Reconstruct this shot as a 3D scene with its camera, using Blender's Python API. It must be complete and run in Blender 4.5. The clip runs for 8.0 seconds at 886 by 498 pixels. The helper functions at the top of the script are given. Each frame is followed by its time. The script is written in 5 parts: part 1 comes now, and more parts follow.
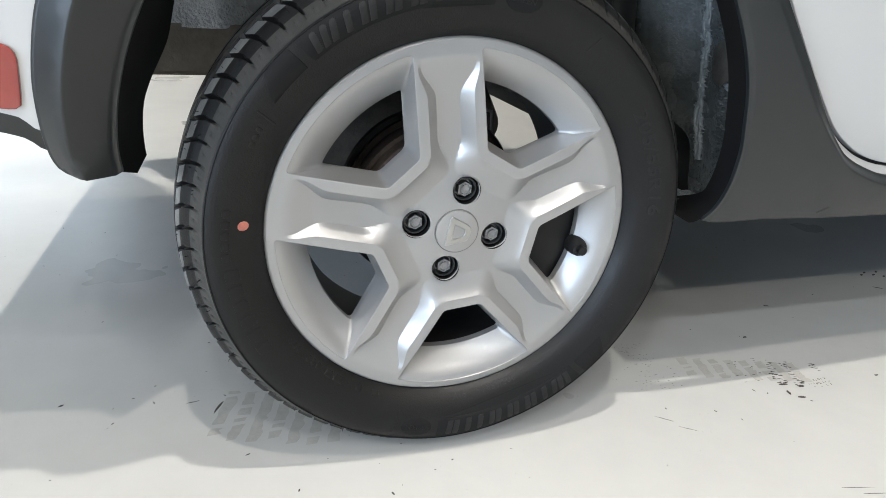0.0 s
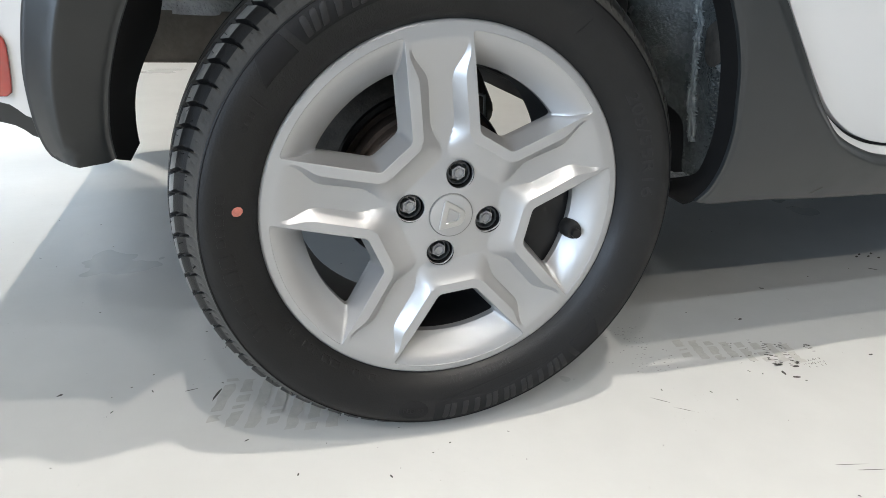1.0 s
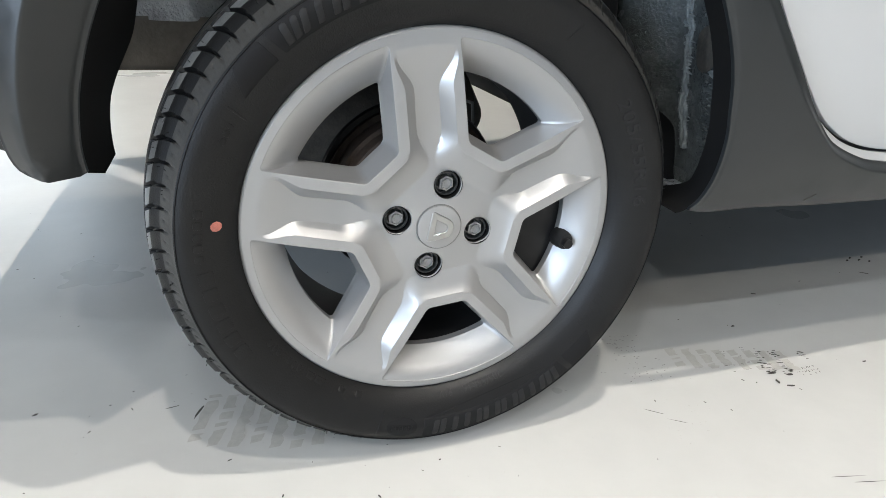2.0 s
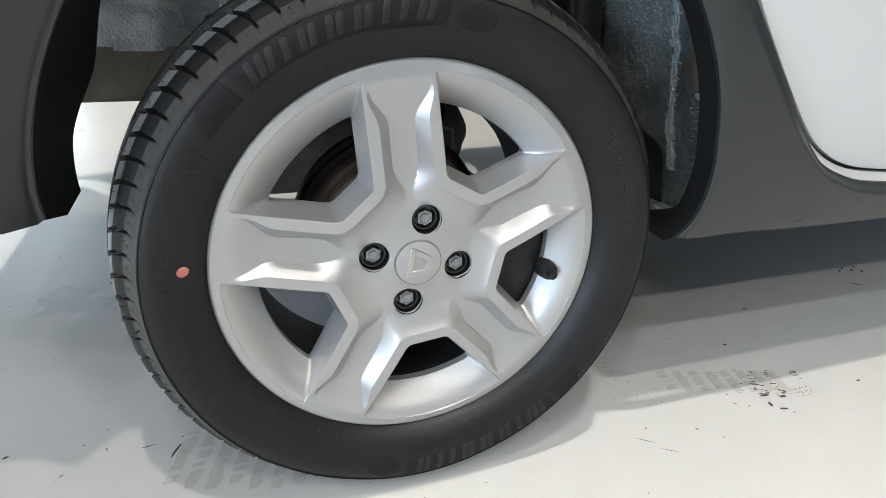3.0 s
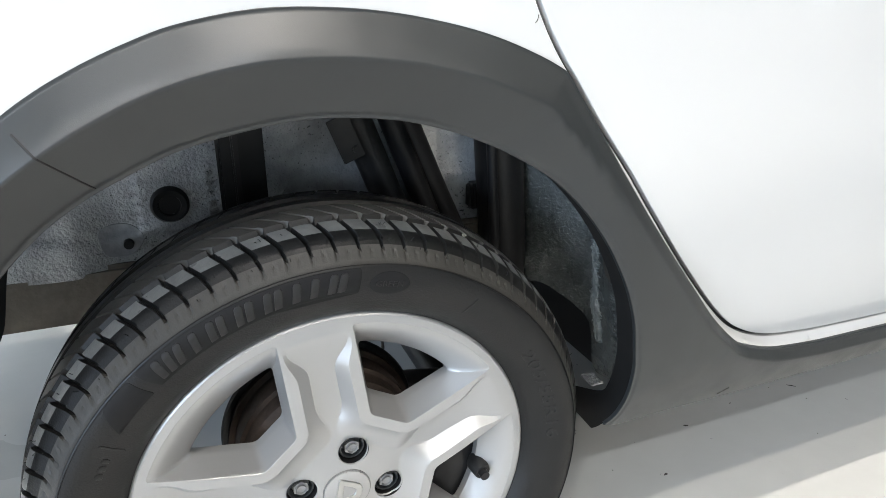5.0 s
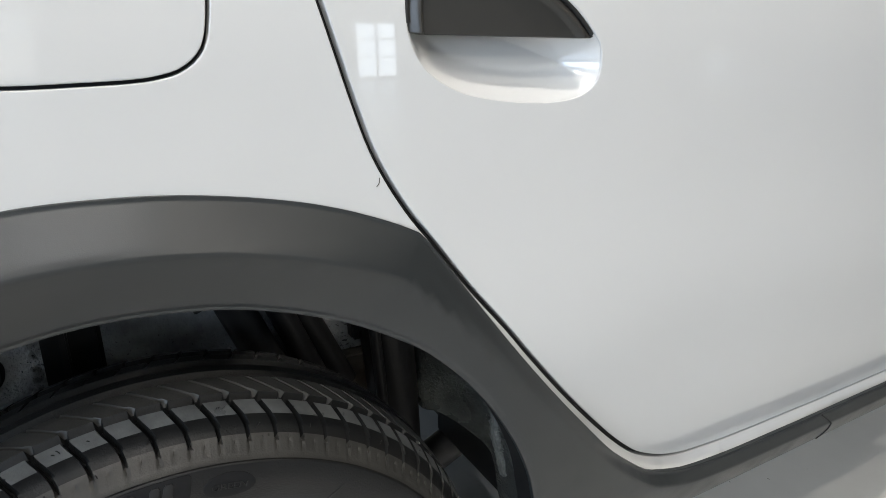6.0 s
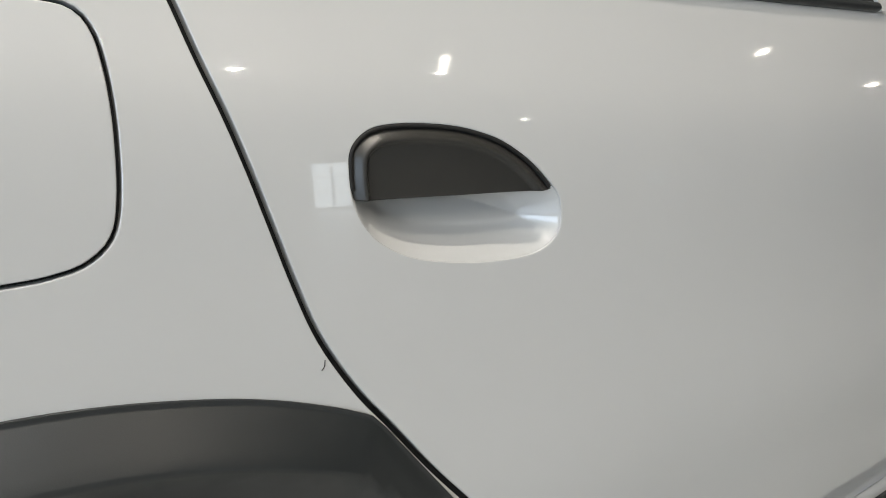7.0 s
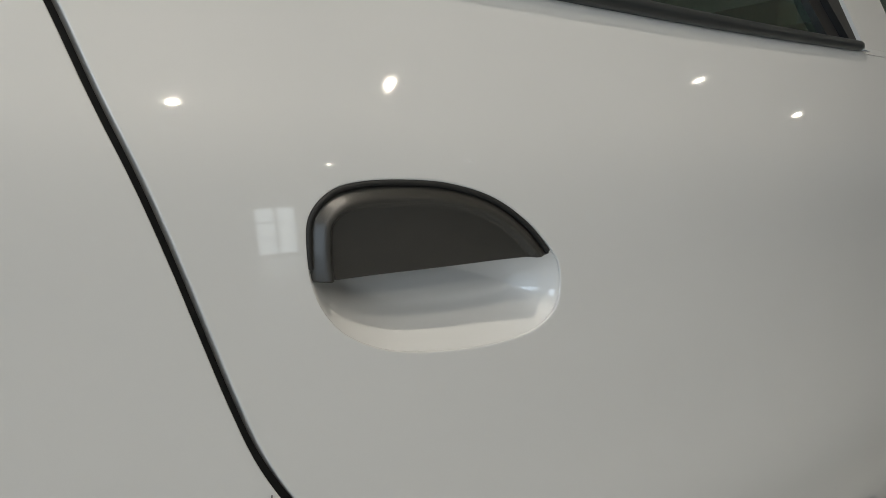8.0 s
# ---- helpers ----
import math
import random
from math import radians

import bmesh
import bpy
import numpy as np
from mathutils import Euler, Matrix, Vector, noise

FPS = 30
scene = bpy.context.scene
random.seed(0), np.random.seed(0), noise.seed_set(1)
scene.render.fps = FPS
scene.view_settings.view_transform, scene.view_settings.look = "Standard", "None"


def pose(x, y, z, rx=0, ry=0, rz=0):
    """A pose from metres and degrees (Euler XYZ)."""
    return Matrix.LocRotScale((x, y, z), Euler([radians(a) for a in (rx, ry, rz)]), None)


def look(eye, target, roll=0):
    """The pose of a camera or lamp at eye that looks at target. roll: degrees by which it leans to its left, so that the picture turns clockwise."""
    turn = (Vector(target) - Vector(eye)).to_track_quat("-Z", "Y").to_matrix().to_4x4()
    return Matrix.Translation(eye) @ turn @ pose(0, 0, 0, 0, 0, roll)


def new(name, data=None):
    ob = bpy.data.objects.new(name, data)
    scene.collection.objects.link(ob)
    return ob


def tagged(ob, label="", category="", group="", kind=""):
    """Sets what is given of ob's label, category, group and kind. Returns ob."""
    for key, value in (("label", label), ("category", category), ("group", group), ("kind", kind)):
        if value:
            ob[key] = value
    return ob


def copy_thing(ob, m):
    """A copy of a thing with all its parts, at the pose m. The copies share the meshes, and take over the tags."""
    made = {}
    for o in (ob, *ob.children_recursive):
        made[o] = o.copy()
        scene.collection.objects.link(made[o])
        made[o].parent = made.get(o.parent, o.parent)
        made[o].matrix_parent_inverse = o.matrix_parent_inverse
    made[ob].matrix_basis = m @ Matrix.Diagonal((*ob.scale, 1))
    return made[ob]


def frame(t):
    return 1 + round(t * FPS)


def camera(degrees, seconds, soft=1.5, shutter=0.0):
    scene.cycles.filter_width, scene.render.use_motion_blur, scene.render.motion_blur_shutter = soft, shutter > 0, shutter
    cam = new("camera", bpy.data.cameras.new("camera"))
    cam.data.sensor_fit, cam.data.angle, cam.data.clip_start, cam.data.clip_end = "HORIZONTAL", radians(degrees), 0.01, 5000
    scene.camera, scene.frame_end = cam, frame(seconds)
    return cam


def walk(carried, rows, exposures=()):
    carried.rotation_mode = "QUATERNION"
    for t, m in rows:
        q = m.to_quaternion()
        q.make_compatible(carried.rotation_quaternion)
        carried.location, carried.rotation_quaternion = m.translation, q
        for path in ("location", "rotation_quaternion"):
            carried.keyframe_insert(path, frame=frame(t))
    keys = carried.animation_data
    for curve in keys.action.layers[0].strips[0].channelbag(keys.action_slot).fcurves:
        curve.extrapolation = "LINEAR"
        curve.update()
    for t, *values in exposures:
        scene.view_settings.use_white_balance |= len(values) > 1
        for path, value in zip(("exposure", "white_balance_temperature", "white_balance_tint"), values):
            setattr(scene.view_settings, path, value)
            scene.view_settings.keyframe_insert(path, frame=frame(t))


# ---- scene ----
cam = camera(70.39, 8.0, soft=0.6)
PATH = [
    (0, (-0.2269, -0.6415, 0.5809), (0.3322, 1.1126, -0.2006), 3.33),
    (0.5, (-0.2249, -0.6485, 0.5790), (0.3364, 1.0947, -0.2249), 2.98),
    (1, (-0.2237, -0.6483, 0.5746), (0.3380, 1.0929, -0.2333), 2.64),
    (2.5, (-0.2033, -0.6066, 0.5861), (0.4049, 1.1217, -0.2160), 2.50),
    (3, (-0.1868, -0.5903, 0.6080), (0.4227, 1.1341, -0.2011), 1.96),
    (3.5, (-0.1706, -0.5682, 0.6532), (0.4418, 1.1607, -0.1442), 1.18),
    (4, (-0.1585, -0.5618, 0.7192), (0.4578, 1.1530, -0.1050), 1.10),
    (4.2, (-0.1521, -0.5585, 0.7477), (0.4776, 1.1521, -0.0753), 0.67),
    (5.3, (-0.0890, -0.5066, 0.8534), (0.6710, 1.1940, 0.1251), 0.67),
    (5.5, (-0.0623, -0.4894, 0.8723), (0.7294, 1.2022, 0.1568), 0.27),
    (6, (-0.0074, -0.4567, 0.9027), (0.9163, 1.2071, 0.2875), -0.17),
    (6.5, (0.0153, -0.4298, 0.9272), (1.0520, 1.2162, 0.4626), -1.55),
    (7, (0.0258, -0.4047, 0.9439), (1.1046, 1.2486, 0.6236), -1.63),
    (7.5, (0.0407, -0.3686, 0.9609), (1.1942, 1.2436, 0.6960), -1.59),
    (8, (0.0616, -0.3135, 0.9684), (1.2902, 1.2413, 0.6986), -0.68),
]
EXPOSURES = [(0.0, -0.66, 6420, 10), (2.8, -0.62, 6420, 10), (3.5, -0.44, 6420, 10), (4.2, -0.28, 6420, 10), (5.3, -0.38, 6450, 10), (5.5, -0.54, 6450, 10), (6.0, -1.02, 6500, 10), (6.5, -1.26, 6600, 9), (7.0, -1.54, 6750, 9), (7.5, -1.86, 6900, 8), (8.0, -1.89, 6900, 8)]
walk(cam, [(t, look(eye, target, roll)) for t, eye, target, roll in PATH], EXPOSURES)

# ---- light ----
world = bpy.data.worlds.new("world")
world.use_nodes = True
scene.world = world
sky = world.node_tree.nodes.new("ShaderNodeTexSky")
sky.sky_type, sky.sun_disc = "NISHITA", False
sky.sun_elevation, sky.sun_rotation = radians(35), radians(200)
world.node_tree.links.new(sky.outputs[0], world.node_tree.nodes["Background"].inputs[0])
world.node_tree.nodes["Background"].inputs[1].default_value = 0.1

ROOM_X0, ROOM_X1, ROOM_Y0, ROOM_Y1, ROOM_H = -9.0, 19.0, -17.0, 9.0, 3.8
LAMP_Z = 3.45
LAMPS = [  # x, y, watts of the ceiling spots
    (0.25, -0.55, 118), (-0.04, -1.26, 64), (-0.30, -2.55, 48), (-1.9, -2.55, 66), (1.37, -3.72, 78), (-1.2, -3.72, 45), (-3.2, -3.72, 64),
    (3.02, -3.42, 26), (6.9, -2.87, 24), (10.6, -3.38, 24),
    (4.9, -8.4, 20), (7.5, -8.0, 20), (11.3, -10.2, 20),
    (-1.2, 2.2, 165), (0.7, 2.3, 50), (3.2, 2.4, 16),
]


def area(name, m, energy, colour, sx, sy=0, shape="RECTANGLE"):
    lamp = bpy.data.lights.new(name, "AREA")
    lamp.energy, lamp.color, lamp.shape, lamp.size = energy, colour, shape, sx
    if sy:
        lamp.size_y = sy
    ob = new(name, lamp)
    ob.matrix_world = m
    return ob


for lx, ly, watts in LAMPS:
    # the second row has cooler bulbs
    area("spot_light", pose(lx, ly, LAMP_Z - 0.012), watts, (0.91, 0.94, 0.98) if ly == -2.55 else (1.0, 0.93, 0.845), 0.055, shape="DISK")
area("window_light", pose(ROOM_X0 - 0.24, -6.5, 2.2, 90, 0, -90), 2050, (0.63, 0.785, 1.0), 8.4, 2.5)
area("window_light", pose(-5.25, ROOM_Y1 + 0.24, 1.75, 90, 0, 180), 330, (0.76, 0.89, 1.0), 6.4, 2.8)
area("window_light", pose(7.55, ROOM_Y0 - 0.24, 1.45, 90, 0, 0), 150, (0.76, 0.88, 1.0), 1.3, 2.6)
area("window_light", pose(-3.9, ROOM_Y0 - 0.24, 1.7, 90, 0, 0), 110, (0.70, 0.85, 1.0), 6.1, 2.5)

# ---- materials ----


def material(name, base, rough=0.5, metal=0.0, coat=0.0, var=0.0, scale=20.0, bump=0.0, bump_scale=120.0, spec=0.5, tint=None, fine=6.0, rough_var=0.0):
    """A surface with two scales of colour change, changing gloss and fine relief."""
    m = bpy.data.materials.new(name)
    m.use_nodes = True
    t = m.node_tree
    b = t.nodes["Principled BSDF"]
    b.inputs["Roughness"].default_value, b.inputs["Metallic"].default_value = rough, metal
    b.inputs["Coat Weight"].default_value, b.inputs["Coat Roughness"].default_value = coat, 0.03
    b.inputs["Specular IOR Level"].default_value = spec
    b.inputs["Base Color"].default_value = (*base, 1)
    co = t.nodes.new("ShaderNodeTexCoord").outputs["Object"]

    def wool(sc, detail=4.0):
        n = t.nodes.new("ShaderNodeTexNoise")
        n.inputs["Scale"].default_value, n.inputs["Detail"].default_value = sc, detail
        t.links.new(co, n.inputs["Vector"])
        return n.outputs["Fac"]

    def ramp(sock, lo, hi, a, c):
        r = t.nodes.new("ShaderNodeMapRange")
        for k, v in zip((1, 2, 3, 4), (lo, hi, a, c)):
            r.inputs[k].default_value = v
        t.links.new(sock, r.inputs[0])
        return r.outputs[0]

    if var:
        big, small = wool(scale), wool(scale * fine, 3.0)
        add = t.nodes.new("ShaderNodeMath")
        add.operation = "MULTIPLY_ADD"
        t.links.new(small, add.inputs[0])
        add.inputs[1].default_value = 0.45
        t.links.new(big, add.inputs[2])
        mix = t.nodes.new("ShaderNodeMix")
        mix.data_type = "RGBA"
        dark = tint or tuple(v * (1 - var) for v in base)
        mix.inputs[6].default_value, mix.inputs[7].default_value = (*dark, 1), (*base, 1)
        t.links.new(ramp(add.outputs[0], 0.5, 0.95, 0, 1), mix.inputs[0])
        t.links.new(mix.outputs[2], b.inputs["Base Color"])
    if rough_var:
        t.links.new(ramp(wool(scale * 1.7), 0.3, 0.7, rough - rough_var, rough + rough_var), b.inputs["Roughness"])
    if bump:
        bp = t.nodes.new("ShaderNodeBump")
        bp.inputs["Strength"].default_value, bp.inputs["Distance"].default_value = 1.0, bump
        t.links.new(wool(bump_scale, 5.0), bp.inputs["Height"])
        t.links.new(bp.outputs[0], b.inputs["Normal"])
    return m




def pitted(m, scale, where, dark, limit, depth):
    """Adds small dark pits to a material, in patches."""
    t = m.node_tree
    b = t.nodes["Principled BSDF"]
    co = t.nodes.new("ShaderNodeTexCoord").outputs["Object"]
    fine, patch = t.nodes.new("ShaderNodeTexNoise"), t.nodes.new("ShaderNodeTexNoise")
    for n, sc, de in ((fine, scale, 2.0), (patch, where, 3.0)):
        n.inputs["Scale"].default_value, n.inputs["Detail"].default_value = sc, de
        t.links.new(co, n.inputs["Vector"])
    add = t.nodes.new("ShaderNodeMath")
    add.operation = "MULTIPLY_ADD"
    t.links.new(patch.outputs["Fac"], add.inputs[0])
    add.inputs[1].default_value = 0.35
    t.links.new(fine.outputs["Fac"], add.inputs[2])
    pit = t.nodes.new("ShaderNodeMapRange")
    for k, v in zip((1, 2, 3, 4), (limit, limit + 0.05, 0, 1)):
        pit.inputs[k].default_value = v
    t.links.new(add.outputs[0], pit.inputs[0])
    mix = t.nodes.new("ShaderNodeMix")
    mix.data_type = "RGBA"
    old = b.inputs["Base Color"].links[0].from_socket
    t.links.new(old, mix.inputs[6])
    mix.inputs[7].default_value = (*dark, 1)
    t.links.new(pit.outputs[0], mix.inputs[0])
    t.links.new(mix.outputs[2], b.inputs["Base Color"])
    bump = t.nodes.new("ShaderNodeBump")
    bump.invert = True
    bump.inputs["Distance"].default_value = depth
    t.links.new(pit.outputs[0], bump.inputs["Height"])
    if b.inputs["Normal"].links:
        t.links.new(b.inputs["Normal"].links[0].from_socket, bump.inputs["Normal"])
    t.links.new(bump.outputs[0], b.inputs["Normal"])
    return m


PAINT = material("white_paint", (0.505, 0.51, 0.507), 0.35, coat=1.0, var=0.015, scale=3)
PLASTIC = material("grained_plastic", (0.0190, 0.0218, 0.0230), 0.36, var=0.10, scale=14, bump=0.00005, bump_scale=1400, rough_var=0.05)
LIP = material("matt_black_lip", (0.006, 0.006, 0.006), 0.8, spec=0.2, var=0.2, scale=25)
CHROME = material("bright_badge", (0.46, 0.46, 0.455), 0.30, metal=1.0, var=0.05, scale=60)
BLACK = material("black_plastic", (0.009, 0.009, 0.0095), 0.45, spec=0.3, var=0.2, scale=25)
SEAL = material("rubber_seal", (0.006, 0.006, 0.006), 0.7)
RUBBER = material("tyre_rubber", (0.0082, 0.0084, 0.0085), 0.46, spec=0.27, var=0.3, scale=10, bump=0.0003, bump_scale=520, rough_var=0.07)
# worn grey block tops; some lamp gleam is lifted into this base colour
TREAD = material("lightened_tread_rubber", (0.145, 0.148, 0.146), 0.36, var=0.35, scale=30, bump=0.0003, bump_scale=500, rough_var=0.1)
DUST = material("dusty_rubber", (0.044, 0.0425, 0.039), 0.5, var=0.35, scale=25, bump=0.0002, bump_scale=600)
LETTER = material("raised_rubber", (0.0125, 0.0127, 0.0128), 0.55, spec=0.3, var=0.15, scale=40)
PLATE = material("dull_rubber", (0.006, 0.006, 0.0065), 0.75, spec=0.25, var=0.15, scale=60)
SILVER = material("silver_lacquer", (0.335, 0.335, 0.332), 0.37, metal=0.5, coat=0.3, var=0.03, scale=9, bump=0.00003, bump_scale=2500)
STEEL = material("black_wheel_steel", (0.014, 0.014, 0.015), 0.45, spec=0.35, var=0.3, scale=20)
BOLT = material("zinc_bolt", (0.30, 0.305, 0.31), 0.42, metal=0.6, var=0.25, scale=80)
RUST = material("rusty_iron", (0.065, 0.045, 0.034), 0.75, metal=0.3, var=0.6, scale=30, bump=0.0006, bump_scale=150)
UNDER = material("underseal", (0.48, 0.50, 0.515), 0.22, coat=0.5, var=0.5, scale=11, bump=0.0026, bump_scale=260, rough_var=0.12)
UNDER_DARK = material("dark_underseal", (0.105, 0.115, 0.112), 0.24, coat=0.4, var=0.6, scale=14, bump=0.0026, bump_scale=240, rough_var=0.12)
PATCH = material("bare_primer", (0.29, 0.305, 0.325), 0.4, var=0.3, scale=30, bump=0.002, bump_scale=60)
BROWN = material("brown_dust", (0.075, 0.066, 0.054), 0.8, var=0.5, scale=40, bump=0.001, bump_scale=150)
RAIL = material("dusty_rail", (0.13, 0.115, 0.095), 0.7, var=0.45, scale=22, bump=0.001, bump_scale=110)
SEALANT = material("seam_sealant", (0.23, 0.25, 0.245), 0.5, var=0.4, scale=60, bump=0.003, bump_scale=130)
FLOOR = material("painted_concrete", (0.525, 0.527, 0.511), 0.33, var=0.09, scale=1.3, bump=0.0004, bump_scale=55, rough_var=0.08, fine=12)
pitted(FLOOR, 170, 4.0, (0.40, 0.395, 0.37), 0.93, 0.0004)
pitted(UNDER, 300, 9, (0.09, 0.095, 0.098), 0.85, 0.001)
MARK = material("rubber_marks", (0.455, 0.448, 0.42), 0.5, var=0.16, scale=70)
DIRT = material("dark_scuffs", (0.05, 0.045, 0.04), 0.7)
WALL = material("wall_paint", (0.30, 0.295, 0.28), 0.7, var=0.06, scale=0.8)
CEIL = material("ceiling_paint", (0.52, 0.48, 0.41), 0.8, var=0.06, scale=0.8)
HANDLE = material("handle_plastic", (0.027, 0.026, 0.0235), 0.36, var=0.08, scale=60, bump=0.0001, bump_scale=1800)
RED = material("red_reflector", (0.27, 0.024, 0.018), 0.18, coat=1.0, var=0.2, scale=20)
PINK = material("red_dot_paint", (0.50, 0.17, 0.13), 0.7, var=0.3, scale=300)
GREY_METAL = material("grey_bracket", (0.20, 0.20, 0.20), 0.5, metal=0.4, var=0.2, scale=60)
DARK_CABIN = material("cabin_trim", (0.03, 0.032, 0.03), 0.8, var=0.2, scale=8)

GLASS = bpy.data.materials.new("tinted_glass")
GLASS.use_nodes = True
gb = GLASS.node_tree.nodes["Principled BSDF"]
gb.inputs["Base Color"].default_value = (0.45, 0.62, 0.5, 1)
gb.inputs["Roughness"].default_value, gb.inputs["Transmission Weight"].default_value = 0.02, 1.0

GLOW = bpy.data.materials.new("lamp_glow")
GLOW.use_nodes = True
lb = GLOW.node_tree.nodes["Principled BSDF"]
lb.inputs["Emission Color"].default_value, lb.inputs["Emission Strength"].default_value = (1, 0.95, 0.86, 1), 25.0

# ---- mesh helpers ----


def mesh_of(name, verts, faces, mat, sharp=None, normals=None):
    me = bpy.data.meshes.new(name)
    me.from_pydata([tuple(map(float, v)) for v in verts], [], [tuple(map(int, f)) for f in faces])
    me.materials.append(mat)
    me.polygons.foreach_set("use_smooth", [True] * len(me.polygons))
    if sharp is not None:
        me.set_sharp_from_angle(angle=radians(sharp))
    me.update()
    if normals is not None:
        me.normals_split_custom_set_from_vertices([tuple(n) for n in normals])
    return me


def part(name, data, parent, label=""):
    ob = new(name, data)
    ob.parent = parent
    if label:
        tagged(ob, label)
    return ob


def from_bm(name, bm, mat, sharp=35):
    me = bpy.data.meshes.new(name)
    bm.normal_update()
    bm.to_mesh(me)
    bm.free()
    me.materials.append(mat)
    me.polygons.foreach_set("use_smooth", [True] * len(me.polygons))
    me.set_sharp_from_angle(angle=radians(sharp))
    return me


def box(name, x0, x1, y0, y1, z0, z1, mat, bevel=0.0):
    bm = bmesh.new()
    bmesh.ops.create_cube(bm, size=1.0, matrix=Matrix.LocRotScale(((x0 + x1) / 2, (y0 + y1) / 2, (z0 + z1) / 2), None, (x1 - x0, y1 - y0, z1 - z0)))
    if bevel:
        bmesh.ops.bevel(bm, geom=bm.edges[:], offset=bevel, segments=2, affect="EDGES")
    return from_bm(name, bm, mat)


def tube(name, points, radius, mat, sides=16, closed=False, radii=None):
    """A round bar along points."""
    p = [Vector(q) for q in points]
    verts, faces, n = [], [], len(p)
    side = None
    for i in range(n):
        d = (p[(i + 1) % n] - p[i - 1]) if closed else (p[min(i + 1, n - 1)] - p[max(i - 1, 0)])
        d.normalize()
        if side is None:
            side = d.orthogonal().normalized()
        side = (side - d * side.dot(d)).normalized()
        up = d.cross(side)
        r = radii[i] if radii else radius
        for k in range(sides):
            a = 2 * math.pi * k / sides
            verts.append(p[i] + side * (r * math.cos(a)) + up * (r * math.sin(a)))
    for i in range(n if closed else n - 1):
        for k in range(sides):
            a, b = i * sides, ((i + 1) % n) * sides
            faces.append((a + k, a + (k + 1) % sides, b + (k + 1) % sides, b + k))
    if not closed:
        faces += [tuple(range(sides))[::-1], tuple(range((n - 1) * sides, n * sides))]
    return mesh_of(name, verts, faces, mat, sharp=50)


def curve(points, n, closed=False):
    """A smooth line through points, n to a stretch (Catmull-Rom)."""
    p = [np.array(q, float) for q in points]
    out, m = [], len(p)
    for i in range(m if closed else m - 1):
        a, b, c, d = (p[(i + k) % m] for k in (-1, 0, 1, 2)) if closed else (p[max(i - 1, 0)], p[i], p[i + 1], p[min(i + 2, m - 1)])
        for k in range(n):
            t = k / n
            out.append(0.5 * (2 * b + (c - a) * t + (2 * a - 5 * b + 4 * c - d) * t * t + (3 * b - a - 3 * c + d) * t ** 3))
    if not closed:
        out.append(p[-1])
    return np.array(out)


def even(points, step, closed=False):
    """The line again, with points at even steps."""
    p = np.array(points, float)
    if closed:
        p = np.vstack([p, p[:1]])
    s = np.concatenate([[0], np.cumsum(np.hypot(*np.diff(p, axis=0).T))])
    n = max(2, int(round(s[-1] / step)))
    q = np.linspace(0, s[-1], n + 1)
    out = np.stack([np.interp(q, s, p[:, k]) for k in (0, 1)], 1)
    return out[:-1] if closed else out


def inside(pts, poly):
    x, y = pts[:, 0], pts[:, 1]
    odd = np.zeros(len(pts), bool)
    for a, b in zip(poly, np.roll(poly, -1, 0)):
        if a[1] != b[1]:
            odd ^= ((a[1] > y) != (b[1] > y)) & (x < (b[0] - a[0]) * (y - a[1]) / (b[1] - a[1]) + a[0])
    return odd


def distance(pts, poly, closed=True):
    """Distance of points from a line."""
    best = np.full(len(pts), 9.0)
    ends = np.roll(poly, -1, 0) if closed else poly[1:]
    for a, b in zip(poly, ends):
        d = b - a
        t = np.clip(((pts - a) @ d) / max(d @ d, 1e-12), 0, 1)
        best = np.minimum(best, np.hypot(*(pts - a - t[:, None] * d).T))
    return best


def area2(p):
    return 0.5 * np.sum(p[:, 0] * np.roll(p[:, 1], -1) - np.roll(p[:, 0], -1) * p[:, 1])


from mathutils.geometry import delaunay_2d_cdt


